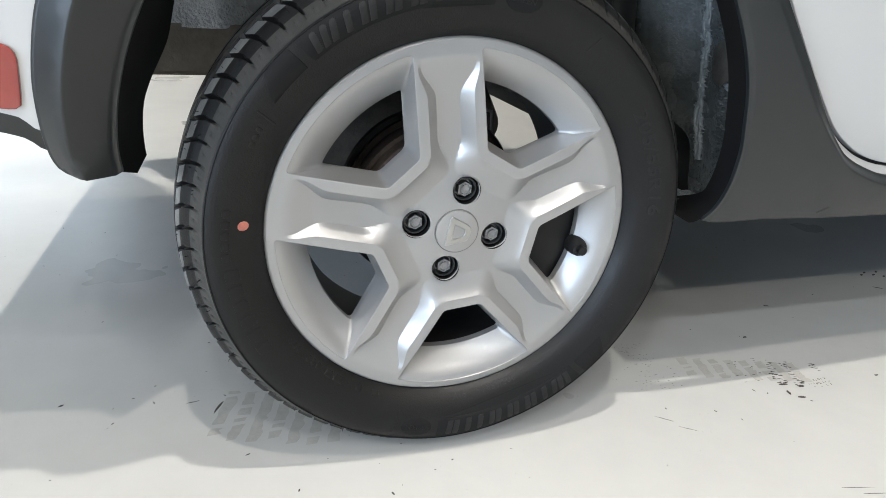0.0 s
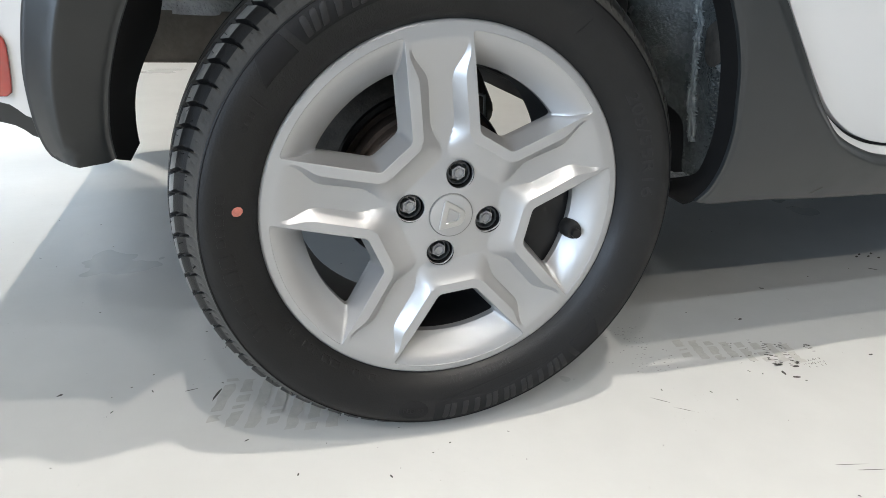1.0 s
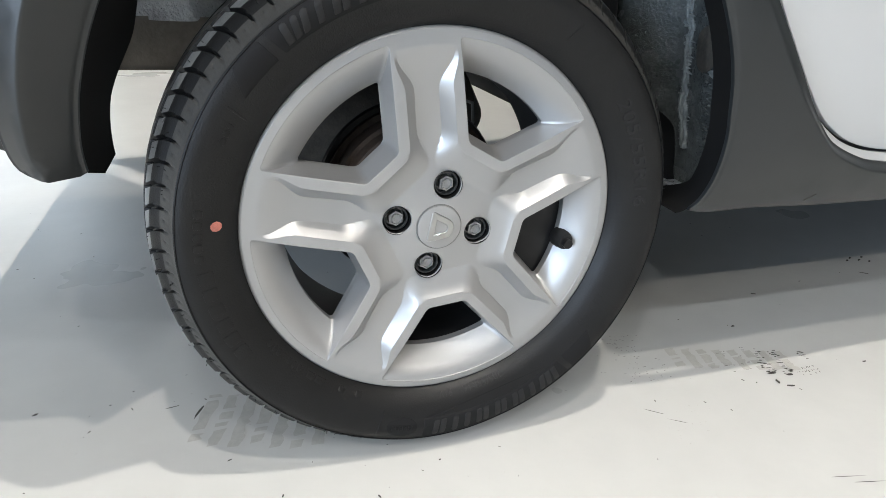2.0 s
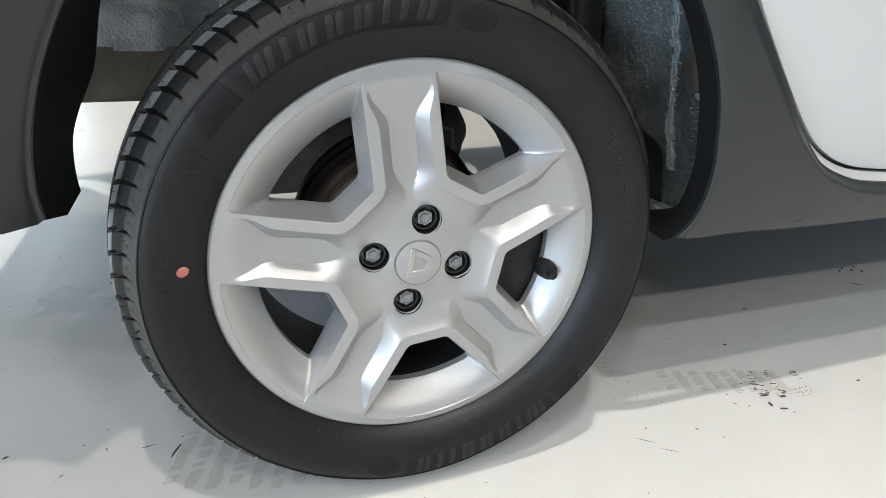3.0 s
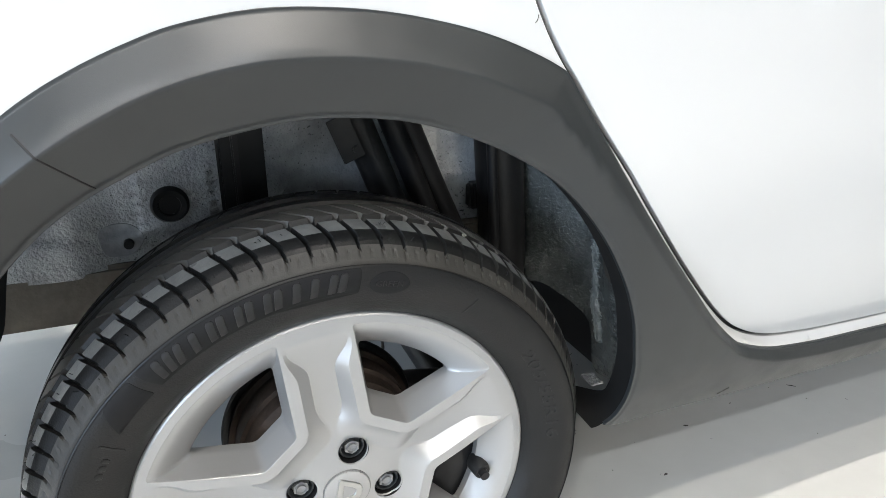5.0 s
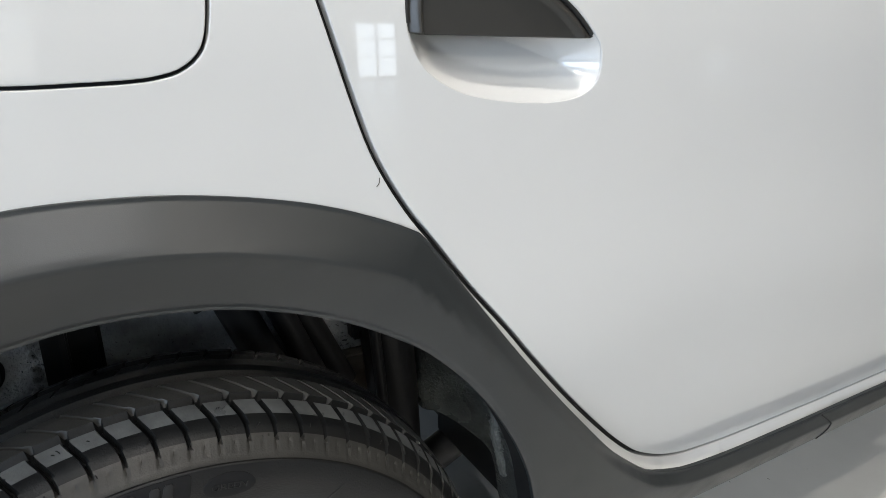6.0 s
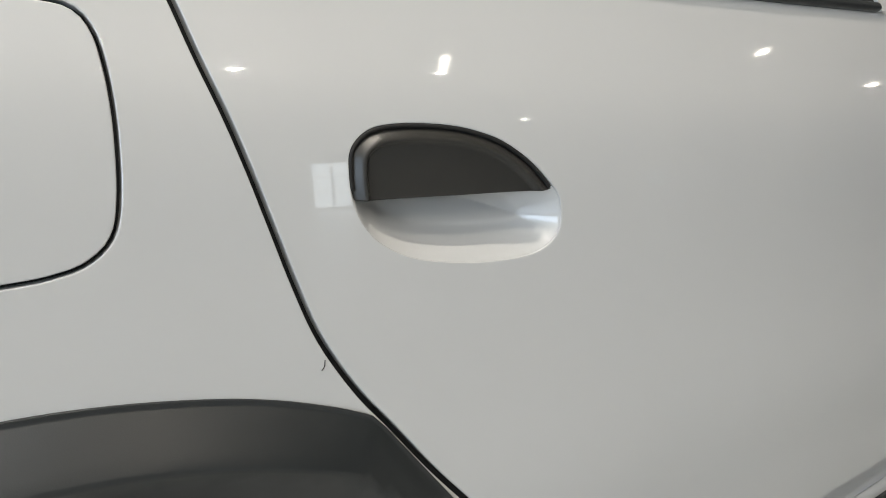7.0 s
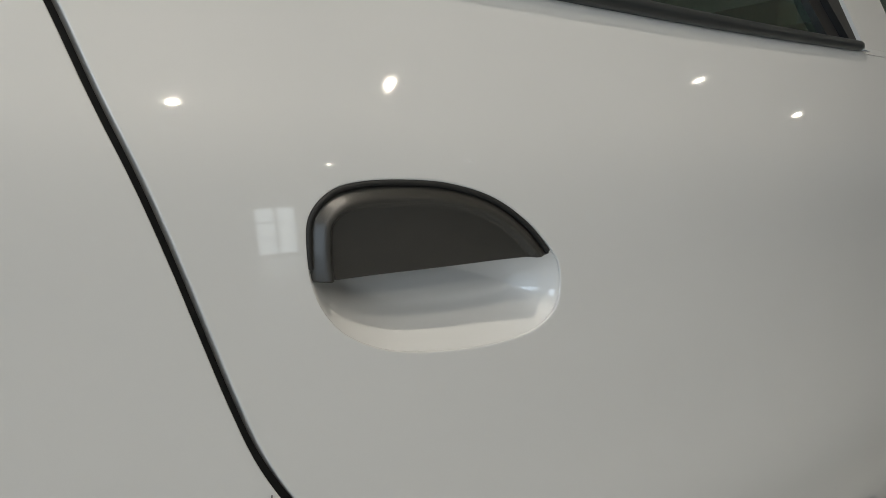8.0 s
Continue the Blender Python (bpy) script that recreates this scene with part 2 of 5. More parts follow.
def panel(name, outline, height, mat, spacing=0.012, holes=(), rim=0.014, roll=0.0015, lines=(), sharp=None, hole_rim=None, e=0.0006):
    """A pressed panel: the outline (x, z) filled with a fine net, set at y = height(x, z), its edges rolled and turned inwards."""
    loops = [np.array(outline, float)] + [np.array(h, float) for h in holes]
    loops = [l if (area2(l) > 0) == (i == 0) else l[::-1] for i, l in enumerate(loops)]
    lo, hi = loops[0].min(0), loops[0].max(0)
    gx = np.arange(lo[0], hi[0], spacing)
    gz = np.arange(lo[1], hi[1], spacing * 0.866)
    grid = np.array([(x + (0.5 * spacing if j % 2 else 0), z) for j, z in enumerate(gz) for x in gx])
    keep = inside(grid, loops[0]) & (distance(grid, loops[0]) > 0.55 * spacing)
    for l in loops[1:]:
        keep &= ~inside(grid, l) & (distance(grid, l) > 0.55 * spacing)
    for l in lines:
        keep &= distance(grid, l, False) > 0.5 * spacing
    pts, edges, base = [], [], 0
    for l in loops:
        n = len(l)
        pts += [tuple(q) for q in l]
        edges += [(base + i, base + (i + 1) % n) for i in range(n)]
        base += n
    for l in lines:
        n = len(l)
        pts += [tuple(q) for q in l]
        edges += [(base + i, base + i + 1) for i in range(n - 1)]
        base += n
    pts += [tuple(q) for q in grid[keep]]
    v2, _, tri, orig, _, _ = delaunay_2d_cdt([Vector(q) for q in pts], edges, [], 0, 1e-7)
    v2 = np.array([(q.x, q.y) for q in v2])
    tri = np.array([t[:] for t in tri])
    mid = v2[tri].mean(1)
    ok = inside(mid, loops[0])
    for l in loops[1:]:
        ok &= ~inside(mid, l)
    tri = tri[ok]
    a, b, c = v2[tri[:, 0]], v2[tri[:, 1]], v2[tri[:, 2]]
    flip = ((b - a)[:, 0] * (c - a)[:, 1] - (b - a)[:, 1] * (c - a)[:, 0]) < 0
    tri[flip] = tri[flip][:, ::-1]
    y = height(v2[:, 0], v2[:, 1])
    verts = np.stack([v2[:, 0], y, v2[:, 1]], 1)
    hx = (height(v2[:, 0] + e, v2[:, 1]) - height(v2[:, 0] - e, v2[:, 1])) / (2 * e)
    hz = (height(v2[:, 0], v2[:, 1] + e) - height(v2[:, 0], v2[:, 1] - e)) / (2 * e)
    nrm = np.stack([hx, -np.ones_like(hx), hz], 1)
    nrm /= np.linalg.norm(nrm, axis=1)[:, None]
    index = {}
    for i, o in enumerate(orig):
        for k in o:
            index[k] = i
    verts, nrm, faces = list(verts), list(nrm), [tuple(t) for t in tri]
    base = 0
    for li, l in enumerate(loops):
        n = len(l)
        ids = [index[base + i] for i in range(n)]
        base += n
        d = np.roll(l, -1, 0) - np.roll(l, 1, 0)
        out = np.stack([d[:, 1], -d[:, 0]], 1)
        out /= np.maximum(np.linalg.norm(out, axis=1), 1e-9)[:, None]
        depth = rim if li == 0 or hole_rim is None else hole_rim
        rings = [ids]
        for push, deep, nn in ((0.6 * roll, 0.25 * roll, 0.75), (roll, roll, 0.05), (roll, depth, 0.0)):
            start = len(verts)
            for i in range(n):
                p = verts[ids[i]]
                verts.append(np.array((l[i][0] + out[i][0] * push, p[1] + deep, l[i][1] + out[i][1] * push)))
                m = nn * nrm[ids[i]] + (1 - nn) * np.array((out[i][0], 0, out[i][1]))
                nrm.append(m / np.linalg.norm(m))
            rings.append(list(range(start, start + n)))
        for r0, r1 in zip(rings, rings[1:]):
            for i in range(n):
                j = (i + 1) % n
                faces.append((r0[i], r1[i], r1[j], r0[j]))
    return mesh_of(name, verts, faces, mat, sharp, None if sharp else nrm)


def revolve(name, profile, mat, segments=96, cy=0.0, sharp=40, closed=False):
    """A profile of (radius, y) turned about the wheel's axle, at (0, y, HUB_Z)."""
    verts, faces, n = [], [], len(profile)
    for k in range(segments):
        a = 2 * math.pi * k / segments
        for r, y in profile:
            verts.append((r * math.sin(a), y + cy, HUB_Z + r * math.cos(a)))
    for k in range(segments):
        a, b = k * n, ((k + 1) % segments) * n
        for i in range(n if closed else n - 1):
            j = (i + 1) % n
            faces.append((a + i, b + i, b + j, a + j))
    return mesh_of(name, verts, faces, mat, sharp)


def ease(a, b, x):
    t = np.clip((np.asarray(x, float) - a) / (b - a), 0, 1)
    return t * t * (3 - 2 * t)


HUB_Z = 0.3081
CENTRE_Y = 0.0975

# ---- showroom ----


def structure(name, data, label, category):
    return tagged(new(name, data), label, category, kind="structure")


structure("floor", box("floor", ROOM_X0, ROOM_X1, ROOM_Y0, ROOM_Y1, -0.12, 0.0, FLOOR), "light grey painted concrete floor, scuffed and speckled", "floor")
structure("ceiling", box("ceiling", ROOM_X0, ROOM_X1, ROOM_Y0, ROOM_Y1, ROOM_H, ROOM_H + 0.15, CEIL), "plain cream painted hall ceiling", "ceiling")
structure("wall_east", box("wall_east", ROOM_X1, ROOM_X1 + 0.2, ROOM_Y0 - 0.2, ROOM_Y1 + 0.2, -0.12, ROOM_H + 0.15, WALL), "plain pale painted hall wall", "wall")


def wall_with_window(name, along, openings):
    """A wall with openings through it and a barred frame in each."""
    bm = bmesh.new()
    a0, a1 = (ROOM_Y0, ROOM_Y1) if along == "west" else (ROOM_X0, ROOM_X1)

    def add(b, s0, s1, t0, t1, d0, d1):
        if along == "south":
            lo, hi = (s0, ROOM_Y0 - d1, t0), (s1, ROOM_Y0 - d0, t1)
        elif along == "north":
            lo, hi = (s0, ROOM_Y1 + d0, t0), (s1, ROOM_Y1 + d1, t1)
        else:
            lo, hi = (ROOM_X0 - d1, s0, t0), (ROOM_X0 - d0, s1, t1)
        c = [(p + q) / 2 for p, q in zip(lo, hi)]
        bmesh.ops.create_cube(b, size=1.0, matrix=Matrix.LocRotScale(c, None, [q - p for p, q in zip(lo, hi)]))

    edge = a0
    for w0, w1, z0, z1, panes, rows_n in openings:
        for s0, s1, t0, t1 in ((edge, w0, -0.12, ROOM_H + 0.15), (w0, w1, -0.12, z0), (w0, w1, z1, ROOM_H + 0.15)):
            add(bm, s0, s1, t0, t1, 0.0, 0.2)
        edge = w1
    add(bm, edge, a1, -0.12, ROOM_H + 0.15, 0.0, 0.2)
    structure(name, from_bm(name, bm, WALL), "pale painted hall wall with glazed openings", "wall")
    for w0, w1, z0, z1, panes, rows_n in openings:
        WINDOWS.append(0)
        win = structure("window_%d" % len(WINDOWS), None, "glazed shop window with thin dark bars", "window")
        fb = bmesh.new()
        for i in range(panes + 1):
            s = w0 + (w1 - w0) * i / panes
            add(fb, s - 0.03, s + 0.03, z0, z1, 0.06, 0.12)
        for j in range(rows_n + 1):
            z = z0 + (z1 - z0) * j / rows_n
            add(fb, w0, w1, z - 0.03, z + 0.03, 0.065, 0.115)
        part("window_frame", from_bm("window_frame", fb, PLASTIC), win)


WINDOWS = []
wall_with_window("wall_north", "north", [(-8.5, -2.0, 0.3, 3.2, 5, 2)])
wall_with_window("wall_south", "south", [(-7.0, -0.8, 0.4, 3.0, 5, 2), (6.9, 8.2, 0.1, 2.8, 2, 3)])
wall_with_window("wall_west", "west", [(-10.8, -2.2, 0.9, 3.5, 6, 2)])

lamp_proto = None
for lx, ly, watts in LAMPS:
    if lamp_proto is None:
        lamp_proto = tagged(new("ceiling_spotlight"), "round white ceiling spotlight on a short stem, lit", "spotlight", "showroom ceiling spotlights")
        lamp_proto.location = (lx, ly, LAMP_Z)
        housing = bmesh.new()
        bmesh.ops.create_cone(housing, cap_ends=True, segments=32, radius1=0.085, radius2=0.06, depth=0.16, matrix=pose(0, 0, 0.085))
        part("housing", from_bm("housing", housing, WALL), lamp_proto)
        lens = bmesh.new()
        bmesh.ops.create_cone(lens, cap_ends=True, segments=32, radius1=0.072, radius2=0.072, depth=0.006, matrix=pose(0, 0, 0.0))
        part("lens", from_bm("lens", lens, GLOW), lamp_proto, "glowing warm white lens")
        stem = bmesh.new()
        bmesh.ops.create_cone(stem, cap_ends=True, segments=16, radius1=0.015, radius2=0.015, depth=ROOM_H - LAMP_Z - 0.16, matrix=pose(0, 0, 0.16 + (ROOM_H - LAMP_Z - 0.16) / 2))
        part("stem", from_bm("stem", stem, WALL), lamp_proto)
    else:
        copy_thing(lamp_proto, pose(lx, ly, LAMP_Z))

# ---- car: body surface ----
SIDE_Z = np.array([0.15, 0.22, 0.3, 0.34, 0.375, 0.42, 0.46, 0.51, 0.56, 0.61, 0.66, 0.76, 0.82, 0.88, 0.93, 0.955, 0.978, 1.0, 1.06, 1.11, 1.2])
SIDE_Y = np.array([0.095, 0.071, 0.046, 0.034, 0.023, 0.009, -0.002, -0.0135, -0.0235, -0.0315, -0.0358, -0.0378, -0.0392, -0.0398, -0.0385, -0.0366, -0.0334, -0.0286, -0.0141, -0.0016, 0.0210])


def spline(xs, ys):
    n = len(xs)
    h = np.diff(xs)
    m = np.eye(n)
    r = np.zeros(n)
    for i in range(1, n - 1):
        m[i, i - 1:i + 2] = h[i - 1], 2 * (h[i - 1] + h[i]), h[i]
        r[i] = 6 * ((ys[i + 1] - ys[i]) / h[i] - (ys[i] - ys[i - 1]) / h[i - 1])
    k = np.linalg.solve(m, r)

    def f(x):
        x = np.clip(np.asarray(x, float), xs[0], xs[-1])
        i = np.clip(np.searchsorted(xs, x) - 1, 0, n - 2)
        a, b = (xs[i + 1] - x) / h[i], (x - xs[i]) / h[i]
        return a * ys[i] + b * ys[i + 1] + ((a ** 3 - a) * k[i] + (b ** 3 - b) * k[i + 1]) * h[i] ** 2 / 6
    return f


side_line = spline(SIDE_Z, SIDE_Y)
# the cladding stands proud of the door's tucked-in foot
clad_line = spline(np.array([0.15, 0.22, 0.28, 0.297, 0.313, 0.34, 0.38, 0.45, 0.55, 0.65, 0.76, 0.82, 0.88, 0.93, 0.955, 0.978, 1.0, 1.06, 1.11, 1.2]), np.array([0.1, 0.062, 0.03, 0.0215, 0.014, 0.004, -0.007, -0.019, -0.032, -0.0375, -0.0378, -0.0392, -0.0398, -0.0385, -0.0366, -0.0334, -0.0286, -0.0141, -0.0016, 0.0210]))
crease_line = spline(np.array([-0.5, 0.05, 0.12, 0.20, 0.235, 0.29, 0.335, 0.375, 0.40, 0.43, 0.48]), np.array([1.0, 0.999, 0.9978, 0.9975, 0.9968, 0.9915, 0.9825, 0.967, 0.950, 0.915, 0.83]))


def body(x, z):
    """The car's outer skin: y at (x, z)."""
    x, z = np.asarray(x, float), np.asarray(z, float)
    y = side_line(z) + 0.55 * np.maximum(0, -x - 0.34) ** 2
    top = crease_line(np.clip(x, -0.5, 0.48))
    pad = (1 - ease(-0.010, 0.012, z - top)) * (1 - ease(0.39, 0.49, x)) * ease(0.83, 0.93, z)
    dip = np.exp(-((z - 0.5835 + 0.107 * (x - 0.52)) / 0.075) ** 2) * ease(0.375, 0.60, x)
    return y - 0.0003 * pad + 0.0042 * dip


car = tagged(new("car"), "white hatchback with dark grey plastic arch and sill cladding", "car")

# the shut line round the rear door, from its top to its front end
GAP = curve([(0.0740, 1.1050), (0.0978, 1.0415), (0.1125, 0.9945), (0.1243, 0.9610), (0.1350, 0.9280), (0.1448, 0.8960), (0.1552, 0.8630), (0.1665, 0.8320), (0.1803, 0.8055), (0.1975, 0.7790), (0.2175, 0.7535),
             (0.2520, 0.7085), (0.2925, 0.6610), (0.3230, 0.6235), (0.3730, 0.5660), (0.4250, 0.5110), (0.4750, 0.4620), (0.5200, 0.4240), (0.5600, 0.4000), (0.5950, 0.3850), (0.6350, 0.3745), (0.6900, 0.3675), (0.7500, 0.3630), (0.9000, 0.3580), (1.0500, 0.3550), (1.3600, 0.3535)], 8)


def beside(line, d):
    """The line moved by d to its left."""
    t = np.gradient(line, axis=0)
    t /= np.linalg.norm(t, axis=1)[:, None]
    return line + d * np.stack([-t[:, 1], t[:, 0]], 1)


def grown(loop, d):
    t = np.roll(loop, -1, 0) - np.roll(loop, 1, 0)
    t /= np.linalg.norm(t, axis=1)[:, None]
    s = 1 if area2(loop) > 0 else -1
    return loop + s * d * np.stack([t[:, 1], -t[:, 0]], 1)


gap_door = even(beside(GAP, 0.0038), 0.008)
gap_body = even(beside(GAP, -0.0036), 0.008)

# handle: black grip above, body-coloured bowl below
GRIP = curve([(0.1967, 0.9290), (0.1990, 0.9440), (0.2110, 0.9548), (0.2290, 0.9588), (0.2573, 0.9590), (0.2870, 0.9560), (0.3190, 0.9470), (0.3470, 0.9305), (0.3668, 0.9112),
              (0.3655, 0.9092), (0.3250, 0.9100), (0.2800, 0.9105), (0.2400, 0.9113), (0.2005, 0.9122), (0.1970, 0.9185)], 6, True)
BOWL = curve([(0.1967, 0.9290), (0.1990, 0.9440), (0.2110, 0.9548), (0.2290, 0.9588), (0.2573, 0.9590), (0.2870, 0.9560), (0.3190, 0.9470), (0.3470, 0.9305), (0.3668, 0.9125),
              (0.3755, 0.9000), (0.3758, 0.8810), (0.3680, 0.8690), (0.3500, 0.8615), (0.3200, 0.8595), (0.2850, 0.8618), (0.2450, 0.8690), (0.2190, 0.8810), (0.2055, 0.8945), (0.1985, 0.9100)], 6, True)
BOWL_OUT = even(grown(even(BOWL, 0.003, True), 0.0022), 0.003, True)

belt = curve([(1.3650, 1.1140), (1.0500, 1.1080), (0.9434, 1.1034), (0.7490, 1.0945), (0.5707, 1.0877), (0.3930, 1.0832), (0.2400, 1.0805), (0.0850, 1.0790)], 12)
door_outline = np.vstack([gap_door[gap_door[:, 1] < 1.0770], [(1.3630, 0.6000), (1.3650, 0.8700)], belt])
door_outline = even(door_outline, 0.008, True)
door = part("rear_door", panel("rear_door", door_outline, body, PAINT, 0.011, holes=[BOWL_OUT], rim=0.0105, hole_rim=0.004), car, "white painted rear door")


# a rounded lip, a sloping shelf, a soft crease and an upright back
SCOOP = spline(np.array([0.0, 0.0022, 0.0045, 0.009, 0.016, 0.0225, 0.0255, 0.0285, 0.036, 0.046, 0.06]), np.array([0.0, 0.0016, 0.0040, 0.0085, 0.0155, 0.0218, 0.0242, 0.0256, 0.0274, 0.0292, 0.031]))


def bowl_height(x, z):
    """The scooped hollow behind the handle."""
    q = np.stack([np.ravel(x), np.ravel(z)], 1)
    d = distance(q, BOWL_OUT).reshape(np.shape(x))
    return body(x, z) + 0.0008 + SCOOP(np.minimum(d, 0.06))


part("handle_bowl", panel("handle_bowl", BOWL_OUT, bowl_height, PAINT, 0.0020, rim=0.01, roll=0.0004), door)


GRIP_OUT = even(np.array(GRIP) + (GRIP.mean(0) - GRIP) * 0.012, 0.0022, True)
GRIP_RIM = curve([(0.1982, 0.9090), (0.1972, 0.9185), (0.1971, 0.9290), (0.1995, 0.9436), (0.2113, 0.9543), (0.2292, 0.9583), (0.2573, 0.9585), (0.2868, 0.9555), (0.3187, 0.9465), (0.3466, 0.9300), (0.3682, 0.9090)], 8)
GRIP_TOP = GRIP_RIM + (GRIP.mean(0) - GRIP_RIM) * 0.012


def grip_height(x, z):
    """A rolled rim, a raised edge and a flatter face below it."""
    q = np.stack([np.ravel(x), np.ravel(z)], 1)
    d = distance(q, GRIP_TOP, False).reshape(np.shape(x))
    return body(x, z) + 0.0035 - 0.0060 * ease(-0.001, 0.0085, d) + (0.0026 + 0.11 * np.maximum(0, 0.948 - z)) * ease(0.0088, 0.0122, d)


part("door_handle", panel("door_handle", GRIP_OUT, grip_height, HANDLE, 0.0016, rim=0.016, roll=0.0012), door, "dark grey plastic pull handle")
# dark bar laid along the grip's rim, standing for the shade in its gap
part("handle_gap", tube("handle_gap", [(x, float(body(x, z)) + 0.0020, z) for x, z in even(GRIP_RIM, 0.003) if z > (0.9155 if x < 0.25 else 0.9100)], 0.0019, SEAL, 10), door, "black gap round the handle")
part("door_gap_seal", panel("door_gap_seal", np.vstack([beside(GAP, 0.012), beside(GAP, -0.010)[::-1]]), lambda x, z: body(x, z) + 0.0095, SEAL, 0.02, rim=0.004), car, "black rubber seal in the shut line")

# fuel flap in the quarter panel
FLAP = even(curve([(0.0400, 1.0222), (0.0545, 1.0184), (0.0619, 1.0070), (0.0650, 0.9889), (0.0662, 0.9675), (0.0659, 0.9480), (0.0645, 0.9265), (0.0614, 0.9085), (0.0555, 0.8975), (0.0450, 0.8895), (0.0330, 0.8858), (0.0180, 0.8838), (-0.0100, 0.8826),
                   (-0.0463, 0.8820), (-0.0750, 0.8850), (-0.0920, 0.8980), (-0.0960, 0.9450), (-0.0940, 0.9920), (-0.0850, 1.0120), (-0.0650, 1.0205), (0.0, 1.0228)], 6, True), 0.005, True)


strip = beside(GAP, -0.036)
strip = strip[(strip[:, 1] < 0.712)]
quarter_outline = even(np.vstack([gap_body[gap_body[:, 1] < 1.095], strip[::-1], [(0.1250, 0.7760), (0.0600, 0.7950), (0.0, 0.8000), (-0.0600, 0.7970), (-0.1500, 0.7700), (-0.2500, 0.6980), (-0.3400, 0.6930), (-0.6200, 0.6930), (-0.6300, 0.8800), (-0.6300, 1.0950)]]), 0.008, True)


def quarter_height(x, z):
    """The quarter panel, with a sill ledge that slopes outwards under the door."""
    q = np.stack([np.ravel(x), np.ravel(z)], 1)
    d = distance(q, GAP, False).reshape(np.shape(x))
    return body(x, z) - 1.35 * np.clip(d - 0.003, 0, 0.016) * (1 - ease(0.38, 0.50, z)) * ease(0.3, 0.4, x)


quarter = part("quarter_panel", panel("quarter_panel", quarter_outline, quarter_height, PAINT, 0.011, holes=[grown(FLAP, 0.0030)], rim=0.0105, hole_rim=0.0105), car, "white painted rear quarter panel")
flap = part("fuel_flap", panel("fuel_flap", grown(FLAP, -0.0022), body, PAINT, 0.009, rim=0.0105), car, "white painted fuel filler flap")
part("flap_seal", panel("flap_seal", grown(FLAP, 0.012), lambda x, z: body(x, z) + 0.0095, SEAL, 0.02, rim=0.004), flap)

# bumper corner behind the wheel
bumper_outline = even(curve([(-0.25, 0.687), (-0.34, 0.60), (-0.372, 0.52), (-0.385, 0.435), (-0.4173, 0.4405), (-0.4394, 0.4545), (-0.60, 0.485), (-0.70, 0.50), (-0.705, 0.55), (-0.70, 0.686), (-0.60, 0.688), (-0.40, 0.687)], 5, True), 0.008, True)
bumper = part("rear_bumper", panel("rear_bumper", bumper_outline, body, PAINT, 0.014, rim=0.03), car, "white painted rear bumper corner")
part("lower_bumper", panel("lower_bumper", even(curve([(-0.383, 0.437), (-0.417, 0.4425), (-0.44, 0.456), (-0.60, 0.487), (-0.70, 0.502), (-0.70, 0.465), (-0.60, 0.460), (-0.446, 0.4325), (-0.419, 0.4145), (-0.383, 0.400)], 5, True), 0.008, True),
                           lambda x, z: body(x, z) + 0.004 + 0.35 * np.maximum(0, 0.45 - z), PLASTIC, 0.014, rim=0.05), car, "dark grey lower bumper skirt")
REFLECT = even(curve([(-0.4165, 0.506), (-0.4175, 0.490), (-0.4215, 0.466), (-0.4265, 0.459), (-0.455, 0.462), (-0.52, 0.473), (-0.525, 0.490), (-0.52, 0.513), (-0.455, 0.5155), (-0.426, 0.513)], 5, True), 0.005, True)
part("reflector", panel("reflector", REFLECT, lambda x, z: body(x, z) - 0.004, RED, 0.01, rim=0.012, roll=0.002), bumper, "red plastic reflector")

# wheel arch cladding
ARCH_OUT = curve([(-0.4000, 0.3930), (-0.4060, 0.4000), (-0.4098, 0.4155), (-0.4105, 0.4422), (-0.4069, 0.4821), (-0.3970, 0.5239), (-0.3860, 0.5550), (-0.3670, 0.5970), (-0.3370, 0.6420), (-0.3010, 0.6830), (-0.2600, 0.7220), (-0.2150, 0.7560), (-0.1800, 0.7765), (-0.1451, 0.7925), (-0.1103, 0.8047),
                  (-0.0579, 0.8145), (-0.0016, 0.8156), (0.0484, 0.8115), (0.1000, 0.8022), (0.1400, 0.7912), (0.1790, 0.7762), (0.2030, 0.7645)], 14)
GAP_EDGE = np.array([(0.2110, 0.7560), (0.2519, 0.7015), (0.2920, 0.6490), (0.3359, 0.5945), (0.3900, 0.5325), (0.4500, 0.4685), (0.5160, 0.4110), (0.5500, 0.3885), (0.6000, 0.3695), (0.6400, 0.3605), (0.7200, 0.3525), (0.8200, 0.3495), (0.9400, 0.3470), (1.3600, 0.3425)])
ARCH_IN = curve([(0.3400, 0.3080), (0.3470, 0.3150), (0.3530, 0.3300), (0.3562, 0.3620), (0.3520, 0.4080), (0.3440, 0.4400), (0.3325, 0.4810), (0.3165, 0.5190), (0.3000, 0.5500), (0.2815, 0.5800), (0.2610, 0.6080), (0.2398, 0.6320), (0.2120, 0.6580), (0.1845, 0.6765), (0.1590, 0.6910), (0.1350, 0.7025), (0.0980, 0.7165), (0.0600, 0.7270),
                 (0.0250, 0.7320), (-0.0120, 0.7340), (-0.0450, 0.7322), (-0.0760, 0.7270), (-0.1020, 0.7215), (-0.1310, 0.7130), (-0.1620, 0.6990), (-0.1930, 0.6830), (-0.2264, 0.6590), (-0.2639, 0.6210), (-0.2963, 0.5767), (-0.3235, 0.5250), (-0.3420, 0.4750), (-0.3510, 0.4350), (-0.3540, 0.4100), (-0.3535, 0.3880)], 14)
sill_edge = curve(GAP_EDGE, 6)
outer_line = np.vstack([ARCH_OUT, sill_edge])
